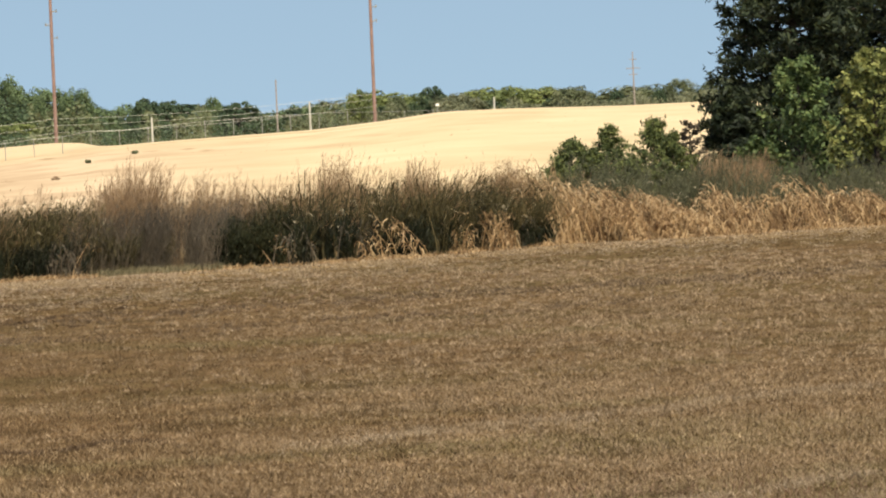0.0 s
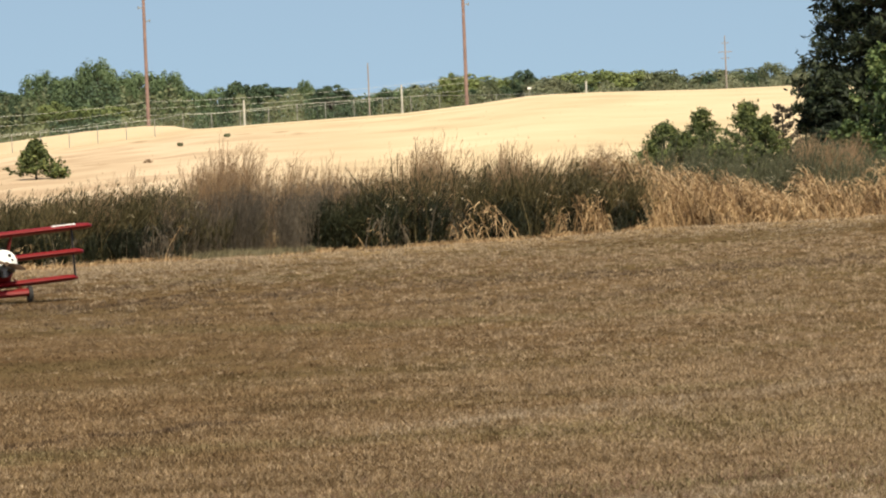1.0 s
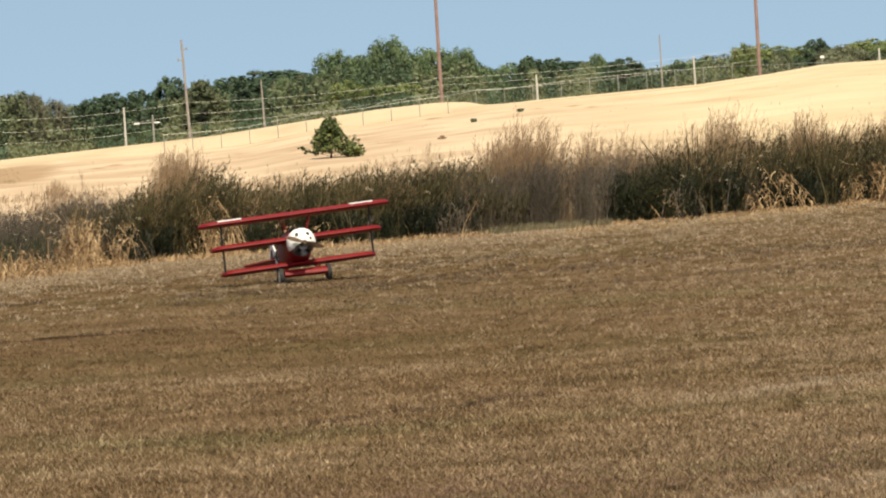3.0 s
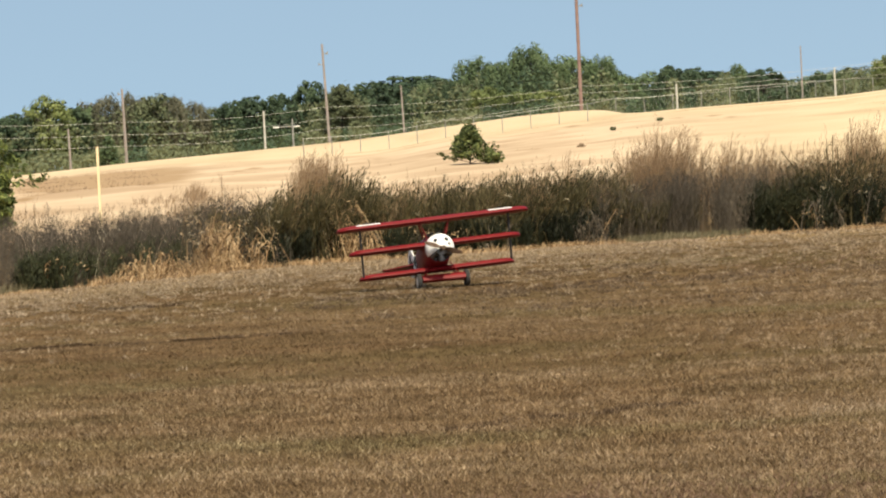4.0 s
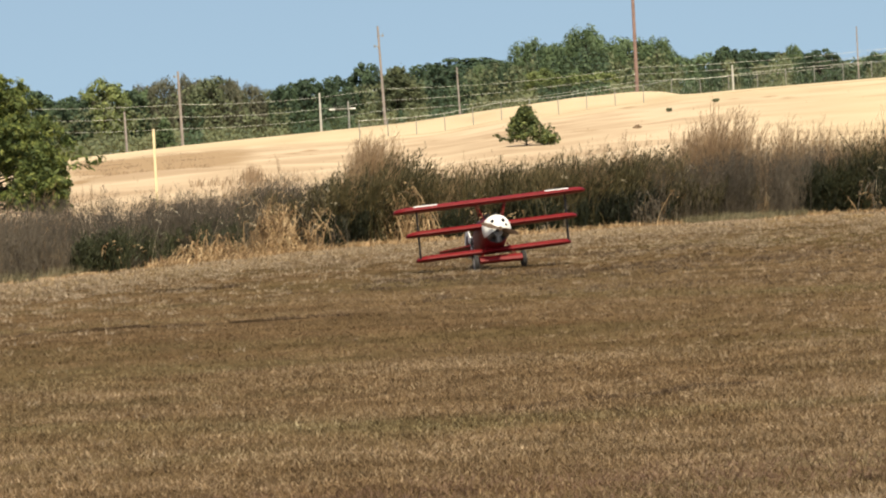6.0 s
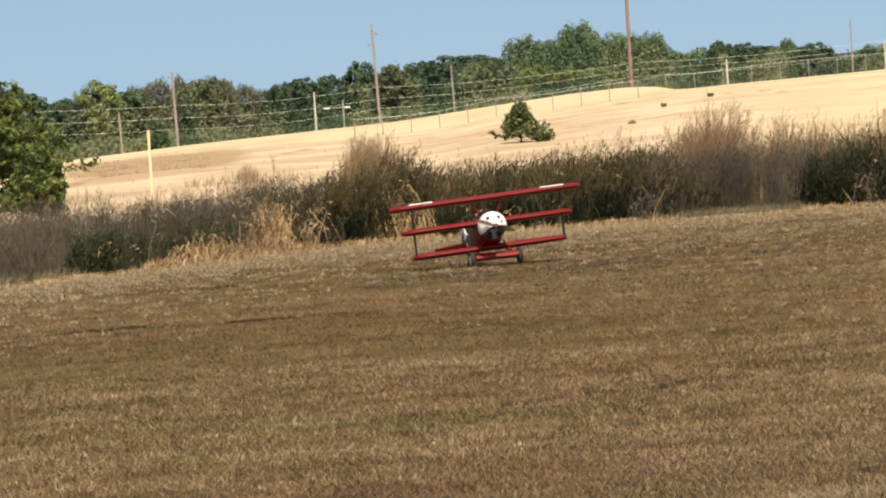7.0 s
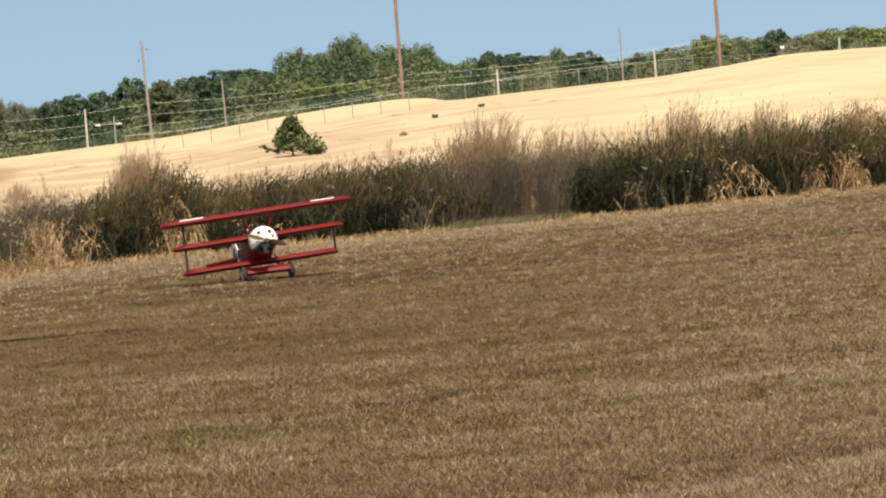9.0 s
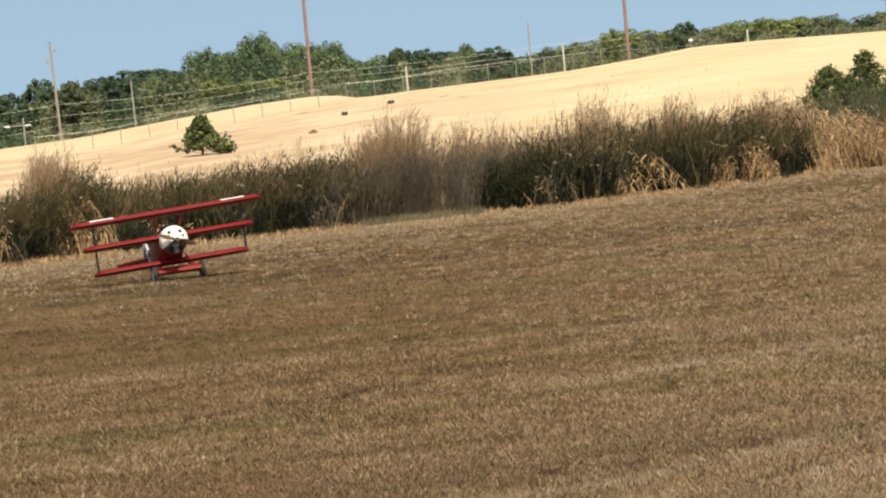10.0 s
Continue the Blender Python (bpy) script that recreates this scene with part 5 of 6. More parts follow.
def build_triplane(m):
    root = thing("model_triplane", m, "red model triplane with white nose cowl resting on mown turf", "model aeroplane")

    def put(name, bm, material, parent=None, label="", air=True):
        if air:
            bm.transform(AF)
        return part(name, bm, material, parent or root, label)

    # fuselage: round at the front, a flat-sided box that tapers to the tail
    def section(y, w, top, bot, roundness, n=24):
        cz, h = (top + bot) / 2, (top - bot) / 2
        r = []
        for k in range(n):
            a = 2 * pi * k / n
            e = 2.0 / (2.0 + roundness)
            x = math.copysign(abs(cos(a)) ** e, cos(a)) * w / 2
            zz = math.copysign(abs(sin(a)) ** e, sin(a)) * h
            r.append((x, y, cz + zz))
        return r
    bm = bmesh.new()
    loft(bm, [section(0.19, 0.325, 0.535, 0.200, 0.0), section(0.10, 0.325, 0.545, 0.180, 0.5), section(-0.08, 0.345, 0.565, 0.155, 1.6), section(-0.22, 0.33, 0.555, 0.165, 2.4),
              section(-0.40, 0.30, 0.545, 0.17, 2.6), section(-0.52, 0.27, 0.51, 0.20, 3.0), section(-0.85, 0.19, 0.445, 0.24, 4.0), section(-1.2, 0.10, 0.395, 0.265, 4.0), section(-1.50, 0.025, 0.365, 0.275, 4.0)])
    fuse = put("fuselage", bm, RED)
    # cockpit rim and dark well
    bm = bmesh.new()
    ring = [Vector((0.092 * cos(2 * pi * k / 24), -0.36 + 0.12 * sin(2 * pi * k / 24), 0.553)) for k in range(25)]
    tube(bm, ring, 0.014, 6, False)
    put("cockpit_rim", bm, BLACK, fuse, "black padded cockpit rim")
    bm = bmesh.new()
    disc(bm, 0.09, 0.008, Matrix.Translation((0, -0.36, 0.552)) @ Matrix.Diagonal((1, 1.3, 1, 1)))
    put("cockpit_well", bm, BLACK, fuse)
    bm = bmesh.new()
    vs = bmesh.ops.create_uvsphere(bm, u_segments=12, v_segments=8, radius=0.06)["verts"]
    for v in vs:
        v.co = Vector((v.co.x * 0.9, v.co.y * 1.8 - 0.52, v.co.z * 0.8 + 0.535))
    put("headrest", bm, RED, fuse)
    # white cowl: a dome open below the nose
    bm = bmesh.new()
    prof = ((0.185, 0.172), (0.24, 0.176), (0.30, 0.172), (0.345, 0.152), (0.375, 0.115), (0.388, 0.065), (0.392, 0.0))
    seg = 40
    rings = []
    for y, r in prof:
        row = []
        for k in range(seg + 1):
            a = radians(-30) + (radians(240)) * k / seg
            row.append(bm.verts.new((r * cos(a), y, 0.375 + r * sin(a))))
        rings.append(row)
    for a, b in zip(rings, rings[1:]):
        for k in range(seg):
            bm.faces.new((a[k], a[k + 1], b[k + 1], b[k]))
    bmesh.ops.remove_doubles(bm, verts=bm.verts, dist=0.0005)
    bmesh.ops.solidify(bm, geom=list(bm.faces), thickness=0.006)
    cowl = put("cowl", bm, WHITE, None, "white painted metal nose cowl")
    for x, z, r in ((-0.068, 0.460, 0.024), (0.068, 0.460, 0.024), (-0.095, 0.400, 0.016), (0.095, 0.400, 0.016)):
        bm = bmesh.new()
        rr = math.hypot(x, z - 0.375)
        y = float(np.interp(rr, [p[1] for p in prof][::-1], [p[0] for p in prof][::-1]))
        nrm = Vector((x * 1.7, 0.16, (z - 0.375) * 1.7)).normalized()
        disc(bm, r, 0.012, Matrix.Translation(Vector((x, y, z)) + nrm * 0.008) @ nrm.to_track_quat("Z", "Y").to_matrix().to_4x4(), 18)
        put("cooling_hole", bm, BLACK, cowl, "dark round hole in the cowl")
    # engine block in the open lower half
    bm = bmesh.new()
    tube(bm, [(0, 0.19, 0.35), (0, 0.33, 0.35)], 0.075, 14)
    tube(bm, [(0, 0.33, 0.35), (0, 0.47, 0.35)], [0.03, 0.018], 10)
    for a in (-150, -90, -30):
        d = Vector((cos(radians(a)), 0, sin(radians(a))))
        c = Vector((0, 0.27, 0.36))
        tube(bm, [c + d * 0.06, c + d * 0.16], 0.036, 10)
        for k in range(5):
            tube(bm, [c + d * (0.08 + 0.016 * k), c + d * (0.086 + 0.016 * k)], 0.046, 10)
    put("engine", bm, STEEL, None, "dark grey metal engine cylinders")
    bm = bmesh.new()
    disc(bm, 0.165, 0.012, Matrix.Translation((0, 0.196, 0.375)) @ Matrix.Rotation(pi / 2, 4, "X"))
    put("firewall", bm, BLACK, fuse)
    # propeller at rest
    bm = bmesh.new()
    tube(bm, [(0, 0.445, 0.35), (0, 0.475, 0.35)], 0.028, 12)
    for sgn in (1, -1):
        rr = []
        for s in np.linspace(0.0, 1.0, 9):
            w = 0.016 + 0.020 * sin(pi * min(1, s * 1.05)) * (1.1 - 0.3 * s)
            tw = radians(55 - 40 * s)
            c = [(-w, -0.004), (0, -0.008), (w, -0.004), (w, 0.004), (0, 0.007), (-w, 0.004)]
            if s == 1.0:
                c = [(u * 0.45, v * 0.6) for u, v in c]
            rr.append([Matrix.Rotation(radians(68), 4, "Y") @ Vector((sgn * (u * cos(tw) - v * sin(tw)), u * sin(tw) + v * cos(tw), sgn * (0.01 + 0.245 * s))) + Vector((0, 0.46, 0.35)) for u, v in c])
        loft(bm, rr)
    put("propeller", bm, PROPWOOD, None, "varnished two-blade wooden propeller")

    # wings
    wings = {}
    for nm, half, chord, y, z in (("lower_wing", 1.01, 0.36, -0.04, 0.125), ("middle_wing", 1.115, 0.36, 0.04, 0.44), ("upper_wing", 1.25, 0.38, 0.12, 0.745)):
        bm = bmesh.new()
        loft(bm, wing_rings(half, chord, 0.080, y, z))
        wings[nm] = put(nm, bm, RED)
        # ribs show as fine ridges on the fabric
        sec = airfoil(chord, 0.080)[1:9]
        for i in range(int(half / 0.1) * 2 + 1):
            x = (i - int(half / 0.1)) * 0.1
            if abs(x) > half - 0.1 or (nm != "upper_wing" and abs(x) < 0.2):
                continue
            bm = bmesh.new()
            tube(bm, [(x, y + p, z + q + 0.0006) for p, q in sec], 0.0022, 4)
            put("rib", bm, RED, wings[nm])
    up = wings["upper_wing"]
    for x in (-0.86, 0.86):
        # white field that wraps over the leading edge, and its cross
        bm = bmesh.new()
        sec = airfoil(0.382, 0.0805)
        ids = list(range(1, 8))
        strip = [bm.verts.new((x - 0.155, 0.12 + sec[k][0], 0.745 + sec[k][1] + 0.003)) for k in ids]
        strip2 = [bm.verts.new((x + 0.155, 0.12 + sec[k][0], 0.745 + sec[k][1] + 0.003)) for k in ids]
        for k in range(len(ids) - 1):
            bm.faces.new((strip[k], strip2[k], strip2[k + 1], strip[k + 1]))
        field = put("marking_field", bm, WHITE, up, "white painted square on the wing")
        bm = bmesh.new()
        cross_bm(bm, 0.12, 0.004, Matrix.Translation((x, 0.065, 0.801)) @ Matrix.Rotation(radians(5), 4, "X"))
        put("cross", bm, BLACK, field, "black straight-armed cross")
    # struts between the wings
    for x in (-0.97, 0.97):
        bm = bmesh.new()
        for (p0, p1) in (((x, -0.03, 0.13), (x, 0.05, 0.435)), ((x, 0.05, 0.435), (x, 0.13, 0.74))):
            sec = lambda p, w: [(p[0] + 0.013 * cos(2 * pi * k / 10), p[1] + w * sin(2 * pi * k / 10), p[2]) for k in range(10)]
            loft(bm, [sec(p0, 0.034), sec(tuple((np.array(p0) + p1) / 2), 0.026), sec(p1, 0.034)])
        put("wing_strut", bm, BLACK, None, "black flat interplane strut")
    for sx in (-1, 1):
        for y0, y1 in ((0.12, 0.15), (-0.06, 0.05)):
            bm = bmesh.new()
            tube(bm, [(sx * 0.12, y0, 0.53), (sx * 0.19, y1, 0.73)], 0.008, 8)
            put("cabane_strut", bm, RED)
        bm = bmesh.new()
        tube(bm, [(sx * 0.045, -0.20, 0.585), (sx * 0.045, 0.10, 0.59)], 0.013, 8)
        tube(bm, [(sx * 0.045, 0.10, 0.59), (sx * 0.045, 0.19, 0.592)], 0.007, 8)
        box(bm, sx * 0.045 - 0.016, sx * 0.045 + 0.016, -0.22, -0.10, 0.565, 0.602, 0.004)
        put("dummy_gun", bm, BLACK, None, "black dummy machine gun barrel")

    # white squares and crosses on the fuselage sides
    for sx in (-1, 1):
        place = Matrix.Translation((sx * 0.103, -0.80, 0.343)) @ Matrix.Rotation(sx * radians(6.5), 4, "Z") @ Matrix.Rotation(sx * pi / 2, 4, "Y") @ Matrix.Rotation(pi / 2, 4, "Z")
        bm = bmesh.new()
        plate(bm, 0.215, 0.185, 0.006, place)
        field = put("marking_field", bm, WHITE, fuse, "white painted square on the fuselage")
        bm = bmesh.new()
        cross_bm(bm, 0.080, 0.004, place @ Matrix.Translation((0, 0, 0.0035)))
        put("cross", bm, BLACK, field, "black straight-armed cross")

    # tail
    bm = bmesh.new()
    pts = [(0, -1.05), (0.10, -1.10), (0.42, -1.38), (0.43, -1.46), (0.36, -1.62), (0.06, -1.60), (0, -1.56)]
    outline = pts + [(-x, y) for x, y in pts[-2:0:-1]]
    lo = [bm.verts.new((x, y, 0.352)) for x, y in outline]
    hi = [bm.verts.new((x, y, 0.366)) for x, y in outline]
    n = len(outline)
    for k in range(n):
        bm.faces.new((lo[k], lo[(k + 1) % n], hi[(k + 1) % n], hi[k]))
    bm.faces.new(lo[::-1])
    bm.faces.new(hi)
    put("tailplane", bm, RED)
    bm = bmesh.new()
    turn = Matrix.Translation((0, -1.54, 0.42)) @ Matrix.Rotation(pi / 2, 4, "Y") @ Matrix.Rotation(pi / 2, 4, "Z")
    disc(bm, 0.185, 0.014, turn, 36)
    rudder = put("rudder", bm, WHITE, None, "round white rudder")
    for sx in (-1, 1):
        bm = bmesh.new()
        cross_bm(bm, 0.115, 0.004, Matrix.Translation((0, -1.54, 0.42)) @ Matrix.Rotation(sx * pi / 2, 4, "Y") @ Matrix.Rotation(pi / 2, 4, "Z") @ Matrix.Translation((0, 0, 0.0075)))
        put("cross", bm, BLACK, rudder, "black straight-armed cross")
    # tail skid reaches the turf
    bm = bmesh.new()
    top = AF @ Vector((0, -1.36, 0.27))
    tube(bm, [top, Vector((top.x, top.y - 0.06, 0.05)), Vector((top.x, top.y - 0.13, 0.002))], [0.010, 0.009, 0.008], 8)
    put("tail_skid", bm, PROPWOOD, None, "thin wooden tail skid", air=False)

    # undercarriage
    GEAR = Matrix.Translation((-0.035, 0, 0.105)) @ Matrix.Rotation(radians(2.2), 4, "Y")
    bm = bmesh.new()
    sec = airfoil(0.32, 0.105)
    loft(bm, [[(x, p + 0.03, q) for p, q in sec] for x in (-0.278, -0.12, 0.12, 0.278)])
    bm.transform(Matrix.Rotation(radians(6), 4, "X"))
    bm.transform(GEAR)
    put("axle_wing", bm, RED, air=False)
    bm = bmesh.new()
    tube(bm, [(-0.342, 0, 0), (0.342, 0, 0)], 0.009, 8)
    bm.transform(GEAR)
    put("axle", bm, STEEL, air=False)
    for sx in (-1, 1):
        for y in (0.14, -0.14):
            bm = bmesh.new()
            tube(bm, [GEAR @ Vector((sx * 0.25, 0.01, 0.01)), AF @ Vector((sx * 0.13, y, 0.20))], 0.009, 8)
            put("undercarriage_strut", bm, RED, air=False)
        bm = bmesh.new()
        prof_t = [(0.078, -0.024), (0.09, -0.029), (0.100, -0.022), (0.105, 0.0), (0.100, 0.022), (0.09, 0.029), (0.078, 0.024)]
        rr = []
        for k in range(33):
            a = 2 * pi * k / 32
            rr.append([(sx * 0.312 + w, r * cos(a), r * sin(a)) for r, w in prof_t])
        loft(bm, rr, False)
        bmesh.ops.remove_doubles(bm, verts=bm.verts, dist=0.0003)
        bm.transform(GEAR)
        wheel = put("wheel", bm, RUBBER, None, "black rubber tyre", air=False)
        bm = bmesh.new()
        c = bm.verts.new((sx * 0.346, 0, 0))
        ring = [bm.verts.new((sx * 0.330, 0.083 * cos(2 * pi * k / 28), 0.083 * sin(2 * pi * k / 28))) for k in range(28)]
        for k in range(28):
            bm.faces.new((c, ring[k], ring[(k + 1) % 28]))
        bm.transform(GEAR)
        put("wheel_cover", bm, WHITE, wheel, "white conical wheel cover", air=False)
        bm = bmesh.new()
        disc(bm, 0.083, 0.006, Matrix.Translation((sx * 0.298, 0, 0)) @ Matrix.Rotation(pi / 2, 4, "Y"))
        bm.transform(GEAR)
        put("inner_cover", bm, BLACK, wheel, air=False)
        bm = bmesh.new()
        tube(bm, [(sx * 0.342, 0, 0), (sx * 0.353, 0, 0)], 0.012, 10)
        bm.transform(GEAR)
        put("hub", bm, STEEL, wheel, air=False)
    return root


PLANE_AT = at(-5.965, 63.0, 0.0)
build_triplane(Matrix.Translation(PLANE_AT) @ Matrix.Rotation(radians(180 + 18.5), 4, "Z") @ Matrix.Scale(0.975, 4))


# ---- worn ruts where wheels crossed the turf ----
SOIL = paint("bare_soil", (0.040, 0.026, 0.015), 1.0, 0.3, 4.0)
SOIL.node_tree.nodes["Principled BSDF"].inputs["Specular IOR Level"].default_value = 0.0
RUTS = ((-9.85, 47.35, -6.85, 48.1, 0.11),)
# broken lines of dark tufts
SCARS = ((-9.85, 47.35, -6.85, 48.1, 0.13), (-3.05, 30.5, -1.85, 31.9, 0.12), (-10.3, 60.0, -9.5, 60.3, 0.16), (-5.2, 58.4, -4.0, 64.6, 0.2))


def build_ruts():
    for x0, y0, x1, y1, w in RUTS:
        bm = bmesh.new()
        n = 90
        g = np.random.default_rng(int(y0 * 10))
        rows = []
        for i in range(n + 1):
            t = i / n
            c = Vector((x0 + (x1 - x0) * t, y0 + (y1 - y0) * t + 0.12 * sin(t * 9 + y0) + 0.05 * sin(t * 47) + g.normal(0, 0.03), 0.0))
            h = 0.17 * w * max(0.0, sin(t * 13.3 + x0) + 0.5 * sin(t * 37 + y0) + 0.55) * g.uniform(0.4, 1.3) * min(1, 8 * t, 8 * (1 - t)) + 0.001
            rows.append((bm.verts.new(c + Vector((0, -0.06, -0.012))), bm.verts.new(c + Vector((0, 0.02, h))), bm.verts.new(c + Vector((0, 0.14, h * 0.8))), bm.verts.new(c + Vector((0, 0.32, -0.012)))))
        for a, b in zip(rows, rows[1:]):
            for k in range(3):
                bm.faces.new((a[k], b[k], b[k + 1], a[k + 1]))
        tagged(part("wheel_rut", bm, SOIL), "dark worn soil rut in dry turf", "rut", kind="structure")


build_ruts()


# ---- mown turf: short blades, thick near the camera ----
def build_turf():
    out = []
    for d0, d1, n, h, w in ((19.5, 27, 160000, 0.029, 0.0076), (27, 38, 190000, 0.032, 0.0076), (38, 56, 170000, 0.032, 0.0078), (56, 78, 120000, 0.027, 0.0115), (78, 101, 56000, 0.030, 0.017)):
        k = n // 7
        ca = rng.uniform(-12.8, 6.5, k)
        cd = np.sqrt(rng.uniform(d0 * d0, d1 * d1, k))
        pick = rng.integers(0, k, n)
        a = ca[pick] + np.degrees(rng.normal(0, 0.028, n) / cd[pick])
        d = cd[pick] + rng.normal(0, 0.04, n)
        ok = (d < edge(a) + 0.2) & (rng.uniform(0, 1, n) > 0.75 * np.clip((d - edge(a) + 6.5) / 6, 0, 1) * np.clip((0.5 - a) / 3, 0.25, 1))
        px, py = d * np.sin(np.radians(a)), d * np.cos(np.radians(a))
        for x0, y0, x1, y1, wd in RUTS:
            t = np.clip((px - x0) / (x1 - x0), 0, 1)
            line = y0 + (y1 - y0) * t + 0.12 * np.sin(t * 9 + y0)
            ok &= ~((px > x0) & (px < x1) & (np.abs(py - line) < wd * 2.4) & (rng.uniform(0, 1, n) < 0.85))
        a, d = a[ok], d[ok]
        n2 = len(a)
        p = np.stack([d * np.sin(np.radians(a)), d * np.cos(np.radians(a)), np.full(n2, -0.004)], -1)
        hh = h * rng.uniform(0.35, 1.3, n2)
        yaw = rng.uniform(-1.2, 1.2, n2)
        side = np.stack([np.cos(yaw), np.sin(yaw), np.zeros(n2)], -1) * (w * rng.uniform(0.6, 1.4, n2) * 0.5)[:, None]
        to = rng.normal(0, 0.75, (n2, 3)) * hh[:, None]
        to[:, 2] = hh
        out.append(np.stack([p - side, p + side, p + to], 1).reshape(-1, 3))
    tagged(part_mesh("mown_grass", quads("mown_grass", np.concatenate(out[:2]), 3), TURF), "short dry mown grass, tan and olive", "grass", kind="stuff")
    tagged(part_mesh("mown_grass", quads("mown_grass", out[2], 3), TURF_MID), "short dry mown grass with olive patches", "grass", kind="stuff")
    tagged(part_mesh("mown_grass", quads("mown_grass", np.concatenate(out[3:]), 3), TURF_FAR), "short dry mown grass running up to the weeds", "grass", kind="stuff")


rng = np.random.default_rng(41)
build_turf()


def build_dry_patch():
    """Drier, paler stubble towards the near right."""
    n = 150000
    k = n // 9
    cy = 20 + 60 * rng.uniform(0, 1, k) ** 2.4
    cx = rng.normal(1.1, 1.5, k) * cy / 27
    pick = rng.integers(0, k, n)
    p = np.stack([cx[pick] + rng.normal(0, 0.03, n), cy[pick] + rng.normal(0, 0.05, n), np.full(n, -0.004)], -1)
    far = (cy[pick] / 27) ** 0.8
    hh = 0.026 * far ** 0.5 * rng.uniform(0.4, 1.3, n)
    yaw = rng.uniform(-1.2, 1.2, n)
    side = np.stack([np.cos(yaw), np.sin(yaw), np.zeros(n)], -1) * (0.0082 * far * rng.uniform(0.6, 1.4, n) * 0.5)[:, None]
    to = rng.normal(0, 0.8, (n, 3)) * hh[:, None]
    to[:, 2] = hh
    tri = np.stack([p - side, p + side, p + to], 1).reshape(-1, 3)
    n = 52000
    k = n // 10
    ca = rng.uniform(-12, 6, k)
    keep = rng.uniform(0, 1, k) < np.clip((-1.0 - ca) / 2.5, 0.5, 1)
    ca = ca[keep]
    cd = edge(ca) - 0.3 - 7 * rng.gamma(1.2, 0.8, len(ca))
    pick = rng.integers(0, len(ca), n)
    a, d = ca[pick] + np.degrees(rng.normal(0, 0.06, n) / 75), cd[pick] + rng.normal(0, 0.15, n)
    p = np.stack([d * np.sin(np.radians(a)), d * np.cos(np.radians(a)), np.full(n, -0.004)], -1)
    hh = 0.040 * rng.uniform(0.4, 1.3, n)
    yaw = rng.uniform(-1.2, 1.2, n)
    side = np.stack([np.cos(yaw), np.sin(yaw), np.zeros(n)], -1) * (0.014 * rng.uniform(0.6, 1.4, n) * 0.5)[:, None]
    to = rng.normal(0, 0.9, (n, 3)) * hh[:, None]
    to[:, 2] = hh
    tagged(part_mesh("pale_stubble", quads("pale_stubble", np.stack([p - side, p + side, p + to], 1).reshape(-1, 3), 3), PALEBAND), "bleached stubble near the mown edge", "grass", kind="stuff")
    tagged(part_mesh("dry_stubble", quads("dry_stubble", tri, 3), STUBBLE), "pale dry stubble scattered in the mown turf", "grass", kind="stuff")


build_dry_patch()


# ---- bands and marks in the turf ----
def turf_blades(p, tall, wide):
    """Short blades standing at the places given, as loose triangles."""
    n = len(p)
    hh = tall * rng.uniform(0.4, 1.3, n)
    yaw = rng.uniform(-1.2, 1.2, n)
    side = np.stack([np.cos(yaw), np.sin(yaw), np.zeros(n)], -1) * (wide * rng.uniform(0.6, 1.4, n) * 0.5)[:, None]
    to = rng.normal(0, 0.8, (n, 3)) * hh[:, None]
    to[:, 2] = hh
    return np.stack([p - side, p + side, p + to], 1).reshape(-1, 3)


def band(x0, y0, x1, y1, half, n, patchy=0.5, wiggle=0.12):
    """Places along a strip, thinning out unevenly to its sides and ends."""
    k = n // 6
    t = rng.uniform(-0.1, 1.1, k)
    off = rng.normal(0, half, k)
    keep = rng.uniform(0, 1, k) > patchy * (0.5 + 0.5 * np.sin(t * 17 + x0 * 3) * np.sin(t * 41 + y0))
    t, off = t[keep], off[keep]
    pick = rng.integers(0, len(t), n)
    x = x0 + (x1 - x0) * t + 0.05 * np.sin(t * 23)
    y = y0 + (y1 - y0) * t + off + wiggle * np.sin(t * 11 + y0)
    return np.stack([x[pick] + rng.normal(0, 0.03, n), y[pick] + rng.normal(0, 0.05, n), np.full(n, -0.004)], -1)


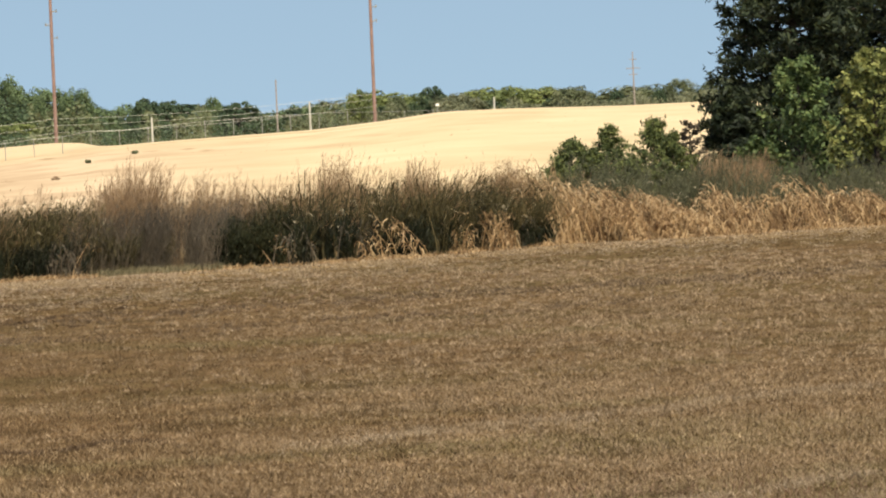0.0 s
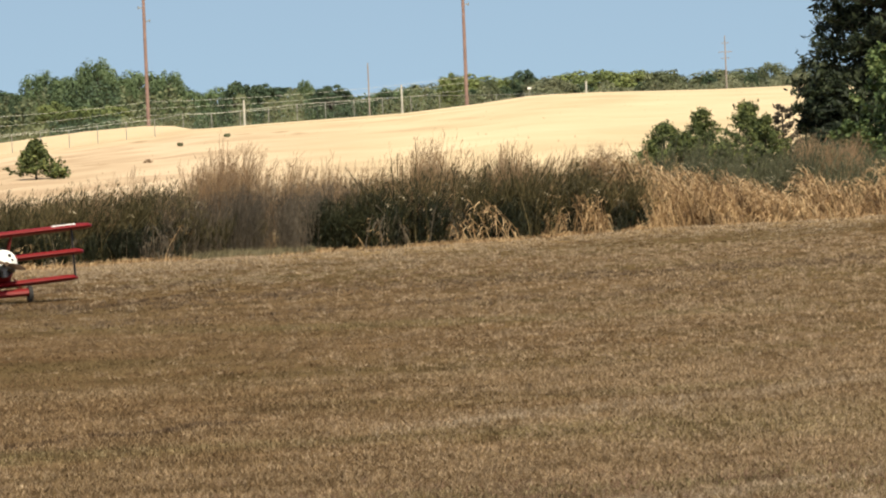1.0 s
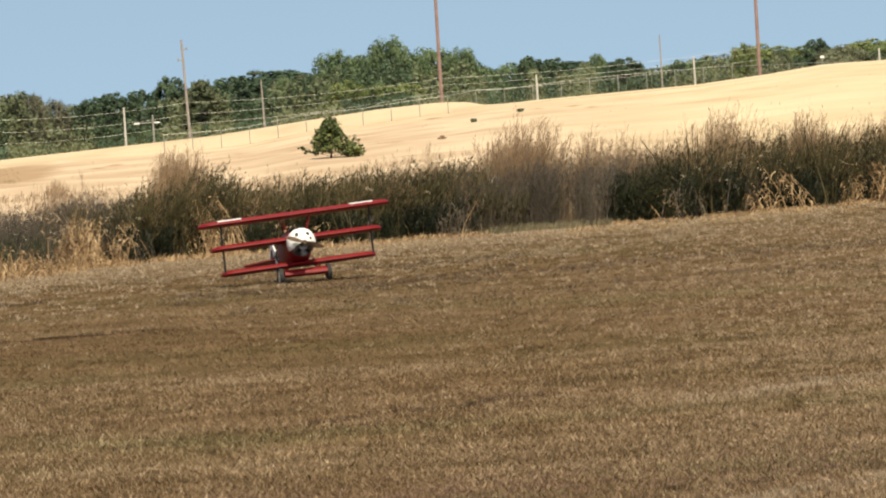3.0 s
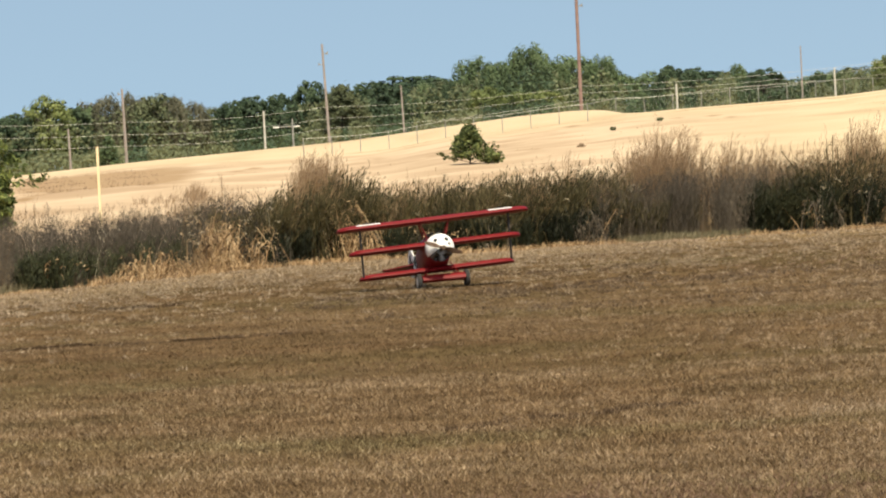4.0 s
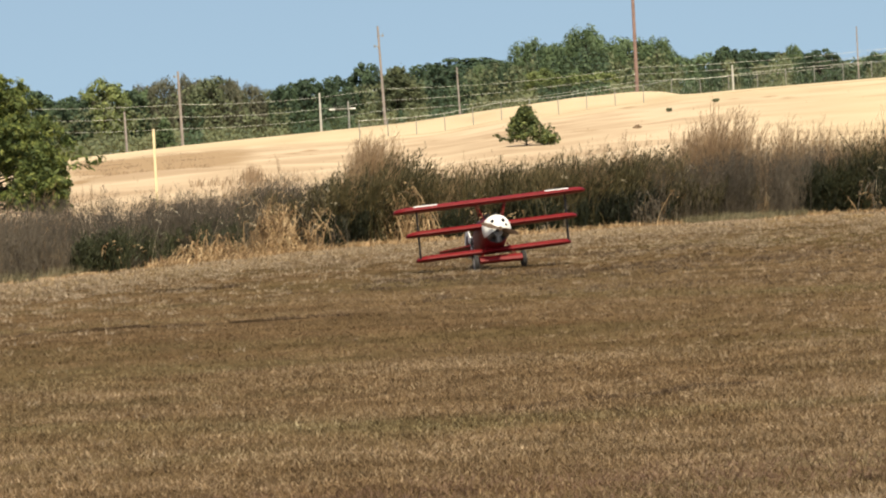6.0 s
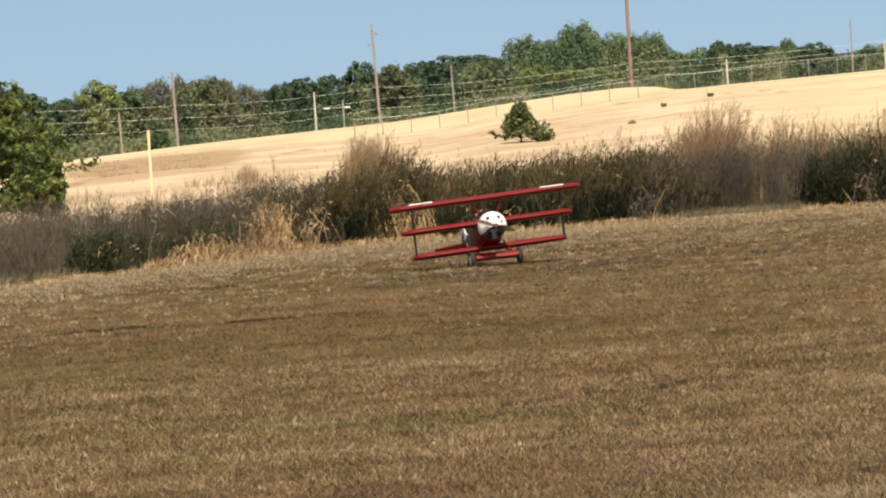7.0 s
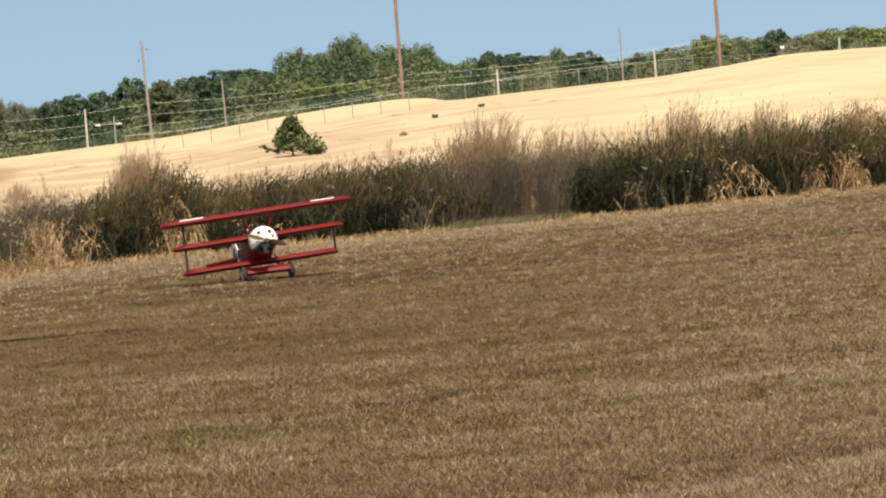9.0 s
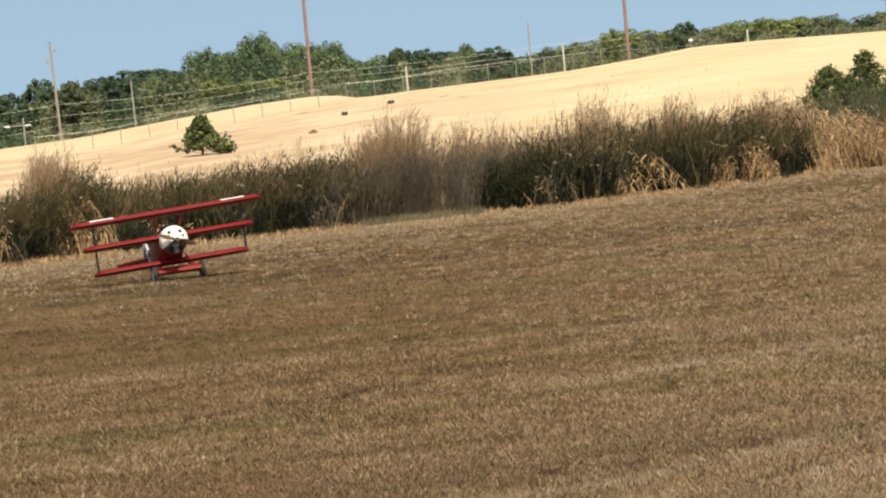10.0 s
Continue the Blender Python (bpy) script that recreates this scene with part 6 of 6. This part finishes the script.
def build_turf_marks():
    p = np.concatenate([band(0.6, 21.2, 2.6, 24.0, 0.5, 5000, 0.4), band(-0.75, 21.75, 1.9, 25.0, 0.16, 5200, 0.3), band(-0.6, 30.6, 2.8, 34.6, 0.28, 5200, 0.6), band(-7.5, 61.0, -1.5, 76.0, 1.6, 3500, 0.8)])
    ob = part_mesh("pale_band", quads("pale_band", turf_blades(p, 0.036, 0.0075), 3), PALEBAND)
    tagged(ob, "pale bleached strips of dead mown grass", "grass", kind="stuff")
    p = np.concatenate([band(-4.0, 22.6, 1.6, 24.6, 0.7, 15000, 0.6), band(-2.5, 66.0, 2.5, 72.0, 2.6, 3000, 0.8)])
    tagged(part_mesh("russet_grass", quads("russet_grass", turf_blades(p, 0.032, 0.0065), 3), RUSSET), "reddish brown dead grass in the mown turf", "grass", kind="stuff")
    p = np.concatenate([band(-6.5, 59.2, 5.5, 67.0, 1.2, 9000, 0.5, 0.5), band(-5.5, 52.0, 2.0, 57.0, 0.7, 2500, 0.8, 0.5), band(-7.5, 66.0, -4.5, 68.5, 0.8, 1500, 0.8, 0.4)])
    tagged(part_mesh("brown_grass", quads("brown_grass", turf_blades(p, 0.042, 0.014), 3), BROWNBAND), "darker brown strips of mown grass", "grass", kind="stuff")
    p = np.concatenate([band(x0, y0, x1, y1, wd * 0.75, 1300, 1.0, 0.2) for x0, y0, x1, y1, wd in SCARS] + [band(-0.6, 23.2, 1.2, 24.4, 0.13, 700, 1.0, 0.2), band(-8.0, 56.0, -4.0, 57.5, 0.3, 900, 1.0)])
    tagged(part_mesh("dark_tufts", quads("dark_tufts", turf_blades(p, 0.034, 0.009), 3), DARKTUFT), "dark broken tufts along ruts in the turf", "grass", kind="stuff")
    p = np.concatenate([band(-5.5, 22.9, -4.74, 23.48, 0.04, 2600, 0.1, 0.02), band(-4.80, 23.46, -4.57, 23.64, 0.03, 380, 0.5, 0.01)])
    tagged(part_mesh("paint_mark", quads("paint_mark", turf_blades(p, 0.034, 0.0075), 3), ORANGE), "bright orange paint sprayed on mown grass", "marking", kind="stuff")


build_turf_marks()
